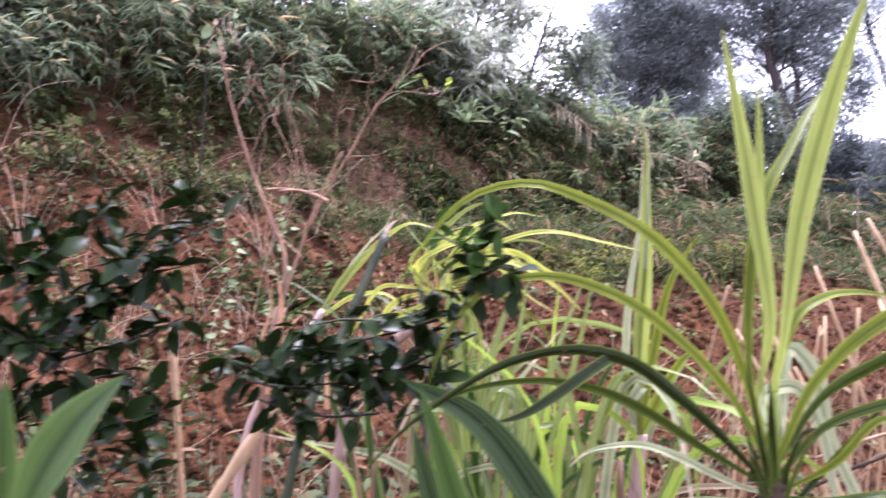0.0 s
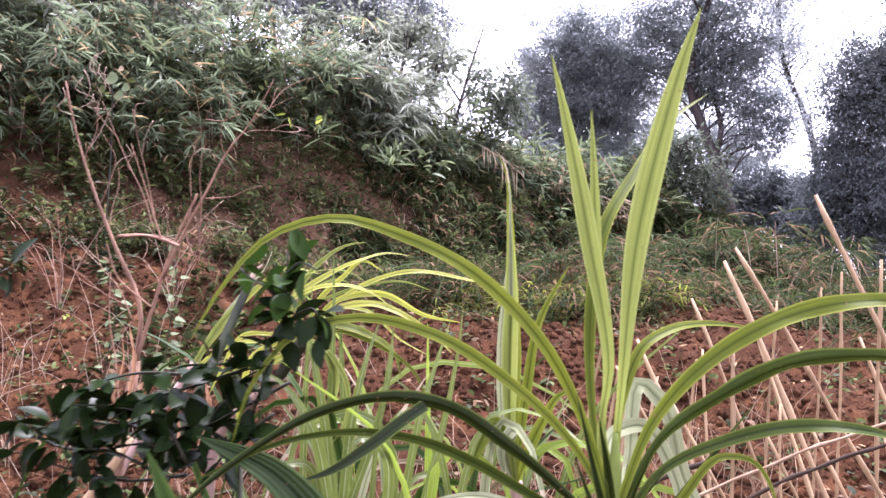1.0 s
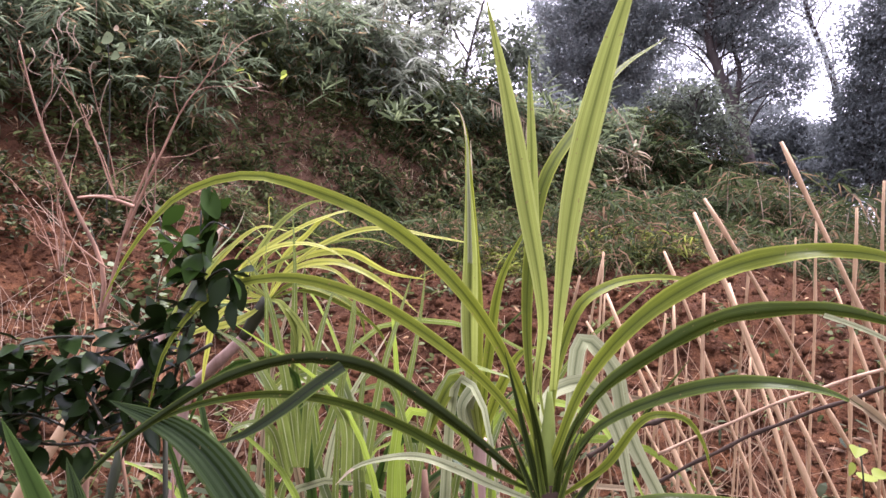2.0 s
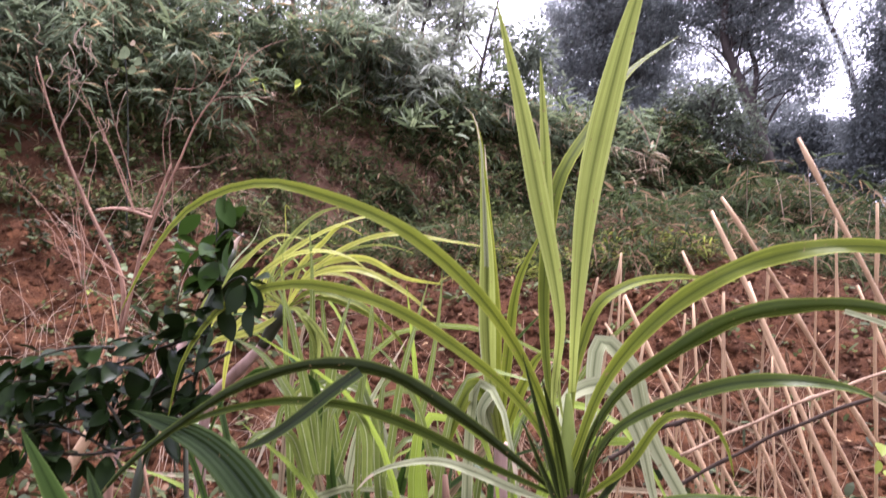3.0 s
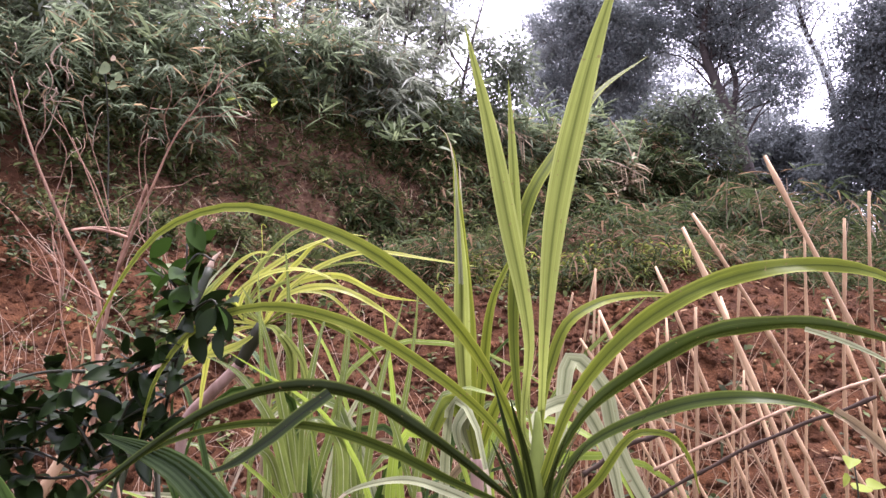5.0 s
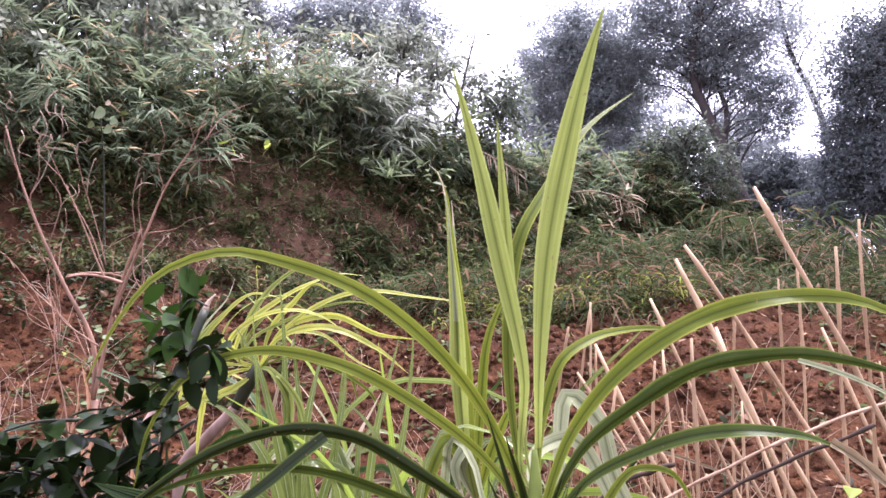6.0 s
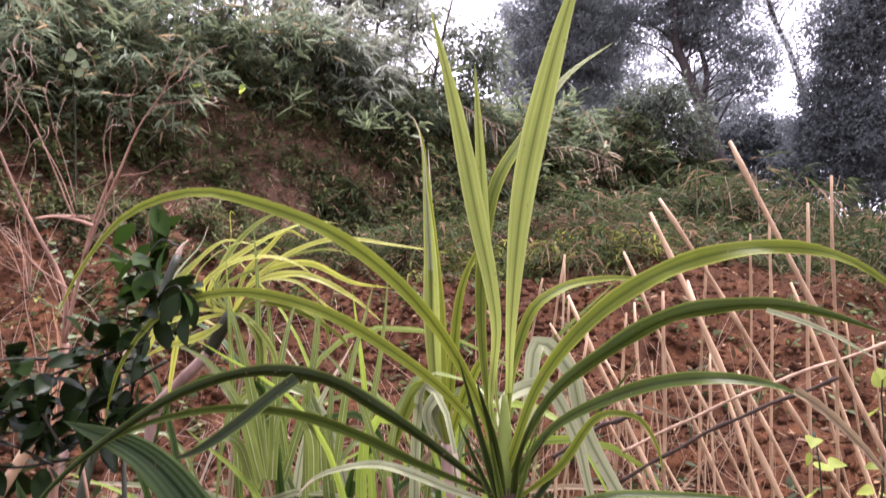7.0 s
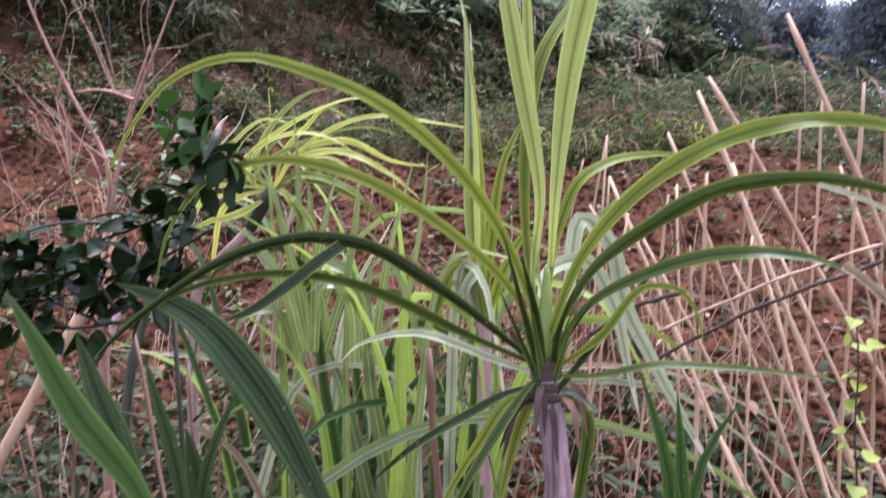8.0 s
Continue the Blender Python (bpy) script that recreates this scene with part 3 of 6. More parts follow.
brush("low_grass", "short yellowish-green grass on the ledge", "grass", rng, x[keep], y[keep], 0.03, 0.11, 10, 0.15, 0.0065, GRASS_LEAF, lean=0.1, droop=0.5)
x, y = rng.uniform(0.1, 5.5, 1500), rng.uniform(4.15, 8.6, 1500)
keep = (y < foot_of_bank(x) + 0.1) & (y > 4.1 + 0.5 * value_noise(x, y, 1.1, 37)) & (value_noise(x, y, 1.9, 39) > -0.12)
brush("bank_ferns", "coarse arching grass and ferns along the ledge", "fern", rng, x[keep], y[keep], 0.03, 0.2, 20, 0.2, 0.013, FERN_LEAF, lean=0.3, low=0.0, droop=0.65)
x, y = rng.uniform(-0.2, 5.5, 1400), rng.uniform(3.7, 7.5, 1400)
keep = (y < foot_of_bank(x) + 0.4) & (value_noise(x, y, 1.7, 35) > 0.02 + 0.3 * np.clip(4.4 - y, 0, 1))
brush("grass_tufts", "shaggy green grass tufts along the edge of the ledge", "grass", rng, x[keep], y[keep], 0.03, 0.2, 22, 0.28, 0.008, GRASS_LEAF, lean=0.25, droop=0.75, low=0.0)
x, y = rng.uniform(-0.6, 6, 3800), rng.uniform(4.0, 9.0, 3800)
keep = (y < foot_of_bank(x) + 0.2) & (value_noise(x, y, 1.3, 33) > -0.05)
brush("ledge_herbs", "green herbs and seedlings among the grass", "herbs", rng, x[keep], y[keep], 0.05, 0.24, 17, 0.065, 0.0135, FERN_LEAF, lean=0.2)
x, y = rng.uniform(0.3, 1.6, 150), rng.normal(4.3, 0.12, 150)
brush("grass_tufts", "fresh yellow-green grass fringe on the edge of the ledge", "grass", rng, x, y, 0.03, 0.12, 16, 0.12, 0.009, FRINGE_LEAF, lean=0.2, droop=0.6, low=0.0)
# Dark-coloured undergrowth deepens the shade round the stems and stakes.
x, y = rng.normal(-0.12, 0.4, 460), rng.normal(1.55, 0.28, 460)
brush("undergrowth", "tangled undergrowth coloured dark for the shade round the cane stems", "undergrowth", rng, x, y, 0.1, 0.42, 14, 0.055, 0.02, SHADE_TONED_LEAF, lean=0.05, low=0.05)
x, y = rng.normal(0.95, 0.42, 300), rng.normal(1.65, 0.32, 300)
brush("undergrowth", "weeds coloured dark for the shade at the foot of the bamboo stakes", "undergrowth", rng, x, y, 0.08, 0.35, 14, 0.055, 0.02, SHADE_TONED_LEAF, lean=0.05, low=0.05)


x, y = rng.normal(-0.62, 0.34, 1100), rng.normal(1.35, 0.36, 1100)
brush("undergrowth", "weeds coloured dark for the shade under the citrus shrub", "undergrowth", rng, x, y, 0.05, 0.45, 14, 0.035, 0.017, SHADE_TONED_LEAF, lean=0.05, low=0.05)
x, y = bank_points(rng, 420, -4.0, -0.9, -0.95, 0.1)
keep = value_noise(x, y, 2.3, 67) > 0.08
brush("undergrowth", "brownish half-dry weeds at the foot of the bank", "undergrowth", rng, x[keep], y[keep], 0.06, 0.3, 16, 0.05, 0.018, SHADE_TONED_LEAF, lean=0.2, low=0.1)


# ---------------------------------------------------------------- trees
def tree(name, label, trunk, r0, r1, clumps, mat, bark, seed, leaf=0.046, limbs=4, fork=None):
    """A trunk through the given places, limbs into the clumps, and leafy sprays that fill each clump."""
    rng = np.random.default_rng(seed)
    foot = (trunk[0][0], trunk[0][1], gz(trunk[0][0], trunk[0][1]) - 0.15)
    root = thing(name, foot, label, "tree")
    line = [foot] + [Vector(p) for p in trunk]
    part("trunk", tube("trunk", line, r0, r1, 10, 18), bark, root)
    if fork:
        part("limb", tube("limb", fork, 0.5 * r0, 0.4 * r1, 8, 12), bark, root)
    stem = glide(line, 30)
    pos, way = [], []
    for centre, radii, full in clumps:
        count = int(5000 * full * radii[0] * radii[2] * math.pi / 0.78 * (0.06 / leaf) ** 2)
        knots = max(6, count // 42)
        d = unit(rng.normal(size=(knots, 3))) * (rng.random((knots, 1)) ** 0.45) * 1.2
        d *= 1 + 0.28 * np.sin(3.1 * d[:, :1] + 5.3 * d[:, 2:] + 7 * centre[0])          # lobed outline
        knot = np.array(centre) + d * radii
        for c in knot[:: max(1, knots // limbs)]:
            below = stem[stem[:, 2] < c[2] - 0.1]
            a = below[-1 - int(rng.integers(0, min(5, len(below))))] if len(below) else stem[0]
            mid = a + (c - a) * 0.5 + rng.normal(0, 0.06, 3) + np.array([0, 0, 0.1])
            part("limb", mesh_of("limb", *tube_data(glide([a, mid, c], 7), np.linspace(min(0.016, 0.5 * r1), 0.003, 7), 5, False)), bark, root)
        k = rng.integers(0, knots, count)
        off = rng.normal(size=(count, 3)) * (rng.uniform(0.03, 0.085, knots)[k][:, None]) * [1, 1, 0.75]
        pos.append(knot[k] + off)
        way.append(unit(off) + 0.5 * rng.normal(size=(count, 3)) + [0, 0, -0.5])
    part("crown", tiny_leaves("crown", rng, np.vstack(pos), np.vstack(way), leaf), mat, root)
    return root


tree("slender_tree", "slender pale-barked tree with an airy crown on the bank", [(-1.33, 7.60, 4.17), (-1.33, 7.48, 4.47), (-1.36, 7.35, 4.76), (-1.35, 7.18, 5.12)], 0.035, 0.02,
     [((-1.50, 7.30, 4.80), (0.34, 0.24, 0.23), 1.2), ((-1.11, 7.44, 4.69), (0.28, 0.21, 0.20), 1.0), ((-0.58, 7.51, 4.76), (0.39, 0.28, 0.25), 1.4)], CROWN_HAZE, BARK_PALE, 21, limbs=1)
tree("slender_tree", "dark slender tree standing on the crest of the bank", [(-1.15, 8.27, 4.52), (-1.14, 8.13, 4.89), (-1.04, 7.86, 5.49)], 0.06, 0.04,
     [((-0.15, 8.15, 4.91), (0.40, 0.29, 0.29), 1.0), ((0.24, 8.23, 4.76), (0.22, 0.19, 0.24), 0.6), ((-0.34, 7.95, 5.30), (0.72, 0.44, 0.30), 0.7)], CROWN_HAZE, BARK, 22, limbs=1)
tree("small_tree", "small airy tree with bare twigs in the gap of sky", [(0.38, 7.12, 3.41), (0.44, 7.05, 3.64), (0.52, 6.96, 3.91), (0.63, 6.84, 4.22)], 0.02, 0.006,
     [((0.71, 7.08, 3.84), (0.17, 0.15, 0.17), 0.7), ((0.87, 7.14, 3.64), (0.15, 0.14, 0.18), 0.9), ((0.73, 7.19, 3.51), (0.22, 0.16, 0.15), 1.0), ((0.98, 7.08, 3.82), (0.08, 0.09, 0.13), 0.5), ((0.63, 6.95, 4.21), (0.05, 0.04, 0.04), 0.2)], CROWN_GREEN, BARK, 23, leaf=0.06, limbs=4, fork=[(0.44, 7.05, 3.64), (0.31, 6.98, 3.84), (0.28, 6.93, 3.97), (0.30, 6.90, 4.15)])
tree("round_tree", "tree with a dense rounded crown greyed for haze", [(1.81, 10.69, 3.62), (1.92, 10.53, 4.25), (1.91, 10.34, 4.87), (1.90, 10.15, 5.41)], 0.08, 0.025,
     [((1.80, 10.16, 5.42), (0.41, 0.35, 0.41), 1.2), ((2.14, 10.20, 5.18), (0.45, 0.39, 0.46), 1.2), ((1.49, 10.34, 5.02), (0.27, 0.24, 0.30), 1.0), ((1.90, 10.42, 4.64), (0.60, 0.43, 0.41), 1.3), ((1.46, 10.52, 4.47), (0.30, 0.24, 0.27), 1.0), ((2.40, 10.31, 4.72), (0.34, 0.33, 0.45), 1.2), ((2.27, 10.50, 4.15), (0.54, 0.38, 0.36), 1.4), ((1.73, 10.61, 4.02), (0.45, 0.32, 0.31), 1.3), ((1.91, 10.01, 5.72), (0.22, 0.16, 0.15), 0.6), ((2.32, 10.05, 5.48), (0.19, 0.18, 0.22), 0.6), ((2.60, 10.25, 5.39), (0.26, 0.27, 0.38), 0.8), ((2.56, 10.45, 4.86), (0.29, 0.28, 0.38), 1.0), ((1.38, 10.45, 5.34), (0.12, 0.14, 0.20), 0.5)], CROWN_HAZE, BARK, 24)
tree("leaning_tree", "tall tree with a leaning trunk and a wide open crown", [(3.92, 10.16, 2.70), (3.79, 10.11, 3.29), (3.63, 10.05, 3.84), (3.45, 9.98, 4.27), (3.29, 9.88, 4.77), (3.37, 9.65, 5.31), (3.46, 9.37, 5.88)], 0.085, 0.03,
     [((2.93, 9.90, 5.52), (0.41, 0.34, 0.39), 0.8), ((3.49, 9.77, 5.49), (0.49, 0.38, 0.41), 0.9), ((3.26, 9.99, 5.08), (0.54, 0.37, 0.34), 1.0), ((2.78, 10.13, 5.03), (0.37, 0.32, 0.37), 0.8), ((3.83, 9.82, 5.07), (0.42, 0.36, 0.43), 0.9), ((4.17, 9.64, 5.24), (0.30, 0.27, 0.34), 0.6), ((4.03, 9.93, 4.57), (0.43, 0.32, 0.33), 0.9), ((3.61, 10.02, 4.71), (0.34, 0.24, 0.22), 0.7), ((4.37, 9.88, 4.32), (0.28, 0.25, 0.30), 0.8), ((4.12, 10.02, 4.15), (0.33, 0.23, 0.22), 0.8), ((3.32, 10.52, 4.76), (0.48, 0.32, 0.26), 0.4), ((3.88, 9.47, 5.86), (0.89, 0.54, 0.37), 0.6), ((3.07, 9.66, 5.99), (0.75, 0.46, 0.34), 0.6)], CROWN_HAZE, BARK, 25, limbs=4, fork=[(3.62, 10.04, 3.86), (3.70, 10.02, 4.28), (3.60, 9.95, 4.72), (3.78, 9.85, 5.2)])
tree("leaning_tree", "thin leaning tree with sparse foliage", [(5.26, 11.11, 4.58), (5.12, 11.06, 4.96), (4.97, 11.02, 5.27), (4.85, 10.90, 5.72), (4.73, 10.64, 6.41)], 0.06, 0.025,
     [((4.87, 10.93, 5.61), (0.25, 0.26, 0.36), 0.5), ((5.15, 10.82, 5.58), (0.19, 0.17, 0.22), 0.4), ((5.04, 11.04, 5.12), (0.14, 0.16, 0.24), 0.3), ((4.78, 10.69, 6.27), (0.34, 0.29, 0.34), 0.5)], CROWN_HAZE, BARK, 26)
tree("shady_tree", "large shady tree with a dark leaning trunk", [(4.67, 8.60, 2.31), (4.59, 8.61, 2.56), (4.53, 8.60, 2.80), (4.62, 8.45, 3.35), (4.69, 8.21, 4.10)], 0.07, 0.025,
     [((4.52, 8.30, 4.42), (0.28, 0.22, 0.25), 0.9), ((4.79, 8.15, 4.46), (0.30, 0.24, 0.26), 1.0), ((5.04, 8.12, 4.16), (0.39, 0.34, 0.39), 1.2), ((4.42, 8.47, 4.04), (0.22, 0.22, 0.29), 1.0), ((4.69, 8.36, 3.98), (0.36, 0.31, 0.36), 1.3), ((4.43, 8.61, 3.53), (0.28, 0.27, 0.36), 1.3), ((4.75, 8.48, 3.41), (0.43, 0.37, 0.43), 1.4), ((4.36, 8.75, 3.05), (0.30, 0.28, 0.36), 1.4), ((4.70, 8.60, 3.00), (0.41, 0.32, 0.34), 1.4), ((5.09, 8.37, 3.12), (0.53, 0.50, 0.66), 1.2), ((4.19, 8.87, 2.72), (0.22, 0.17, 0.18), 1.2), ((5.13, 7.89, 4.64), (0.53, 0.39, 0.39), 0.8)], CROWN_HAZE_DARK, BARK, 27)
tree("bushy_tree", "young leafy green tree among the brush", [(2.73, 8.79, 2.96), (2.76, 8.73, 3.19), (2.79, 8.63, 3.60)], 0.05, 0.02,
     [((2.87, 8.59, 3.67), (0.25, 0.16, 0.14), 0.7), ((2.64, 8.70, 3.50), (0.27, 0.19, 0.16), 0.8), ((3.06, 8.60, 3.45), (0.19, 0.15, 0.17), 0.7), ((2.48, 8.71, 3.61), (0.16, 0.13, 0.15), 0.6), ((2.80, 8.70, 3.31), (0.37, 0.23, 0.16), 0.9), ((3.14, 8.63, 3.19), (0.16, 0.13, 0.15), 0.6)], CROWN_GREEN, BARK, 28, leaf=0.06)
for i, (px, py, pz, rx, rz) in enumerate([(4.38, 10.9, 3.72, 0.4, 0.32), (4.75, 10.81, 3.48, 0.3, 0.37), (2.45, 9.78, 3.52, 0.41, 0.25), (4.06, 11.15, 3.56, 0.4, 0.32), (4.89, 10.45, 3.3, 0.27, 0.39), (1.2, 9.11, 3.58, 0.38, 0.25), (0.82, 8.92, 3.63, 0.25, 0.19), (5.37, 9.74, 2.98, 0.45, 0.28)]):
    tree("bush", "dark green bush at the foot of the trees", [(px, py, pz - 0.7 * rz), (px + 0.05, py, pz)], 0.03, 0.012, [((px, py, pz), (rx, rx, rz), 1.2), ((px + 0.3 * rx, py, pz - 0.9 * rz), (rx, rx, rz), 1.2)], CROWN_HAZE_DARK, BARK, 40 + i, leaf=0.06)
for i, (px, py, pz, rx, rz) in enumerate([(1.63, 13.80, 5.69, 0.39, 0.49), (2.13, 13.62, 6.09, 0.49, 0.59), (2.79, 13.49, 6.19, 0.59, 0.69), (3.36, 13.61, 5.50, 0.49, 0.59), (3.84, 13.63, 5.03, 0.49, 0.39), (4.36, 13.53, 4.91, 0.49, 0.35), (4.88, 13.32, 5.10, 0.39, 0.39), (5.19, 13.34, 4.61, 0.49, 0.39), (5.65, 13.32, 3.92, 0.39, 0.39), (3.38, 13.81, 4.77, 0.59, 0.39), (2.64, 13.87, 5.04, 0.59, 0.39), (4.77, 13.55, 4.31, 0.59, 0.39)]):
    tree("background_tree", "tree with haze in its leaf colour behind the other trees", [(px, py, pz - 0.7 * rz), (px + 0.05, py, pz + 0.5 * rz)], 0.05, 0.02, [((px, py, pz), (rx, rx, rz), 0.75)], CROWN_HAZE, BARK, 80 + i, leaf=0.075)
for i, (place, size) in enumerate([((-2.606, 5.931, 4.100), 0.6), ((-1.910, 6.250, 4.088), 0.5), ((-2.448, 6.544, 4.841), 0.65), ((-3.032, 5.641, 3.925), 0.7), ((-1.812, 7.070, 4.783), 0.4), ((-2.915, 5.152, 3.376), 0.6), ((-3.491, 4.744, 2.917), 0.7), ((-0.901, 7.295, 4.355), 0.20), ((-0.473, 7.196, 4.232), 0.22), ((-0.066, 7.236, 4.245), 0.22), ((0.209, 7.139, 3.977), 0.17), ((-0.293, 7.518, 4.566), 0.15)]):
    px, py, pz = place
    tree("bush", "tall leafy bush on top of the bank", [(px, py, pz - 0.6 * size), (px + 0.05, py, pz)], 0.03, 0.012, [((px, py, pz), (size * 1.35, size * 1.2, size * 0.8), 0.9), ((px + 0.6 * size, py - 0.3 * size, pz + 0.5 * size), (size * 0.6, size * 0.6, size * 0.5), 0.9)], HAZE_TONED_LEAF, BARK, 60 + i, leaf=0.07)


# ---------------------------------------------------------------- sugar cane
def cane_leaf(plant, origin, points, width, mat, **more):
    seed = len(plant.children)
    return part("leaf", ribbon("leaf", [origin] + points if origin else points, width, seed=seed, **more), mat, plant)


def cane_stem(plant, points, r, mat, joints=6):
    p = glide(points, 60)
    rad = np.full(60, r)
    for k in range(1, joints):
        rad += 0.12 * r * np.exp(-((np.arange(60) - 60 * k / joints) ** 2) / 1.2)
    return part("stem", mesh_of("stem", *tube_data(p, rad, 14)), mat, plant)


top = (0.558, 0.958, 1.186)
cane = thing("sugar_cane", (top[0] + 0.02, top[1] - 0.01, gz(top[0] + 0.02, top[1] - 0.01)), "young sugar cane with a purple stem and long arching green leaves", "sugar cane")
cane_stem(cane, [(top[0] + 0.025, top[1] - 0.01, gz(top[0], top[1]) - 0.03), (0.572, 0.951, 0.993), (0.566, 0.955, 1.104), top], 0.0155, CANE_STEM)
heart = (0.561, 0.970, 1.262)
part("leaf_sheath", mesh_of("leaf_sheath", *tube_data(glide([top, (0.556, 0.961, 1.222), (0.561, 0.970, 1.27), (0.563, 0.974, 1.31)], 14), np.interp(np.arange(14), [0, 4, 9, 13], [0.0115, 0.0098, 0.0075, 0.003]), 12)), CANE_SHEATH, cane, "rolled yellow-green leaf sheaths round the growing tip")
part("collar", mesh_of("collar", *tube_data(glide([(top[0] + 0.002, top[1] - 0.002, top[2] - 0.03), top, (top[0] - 0.001, top[1] + 0.001, top[2] + 0.022)], 12), 0.0165 + 0.0016 * np.sin(np.arange(12) * 2.3), 12)), DARK_POLE, cane, "dark brown withered collar")
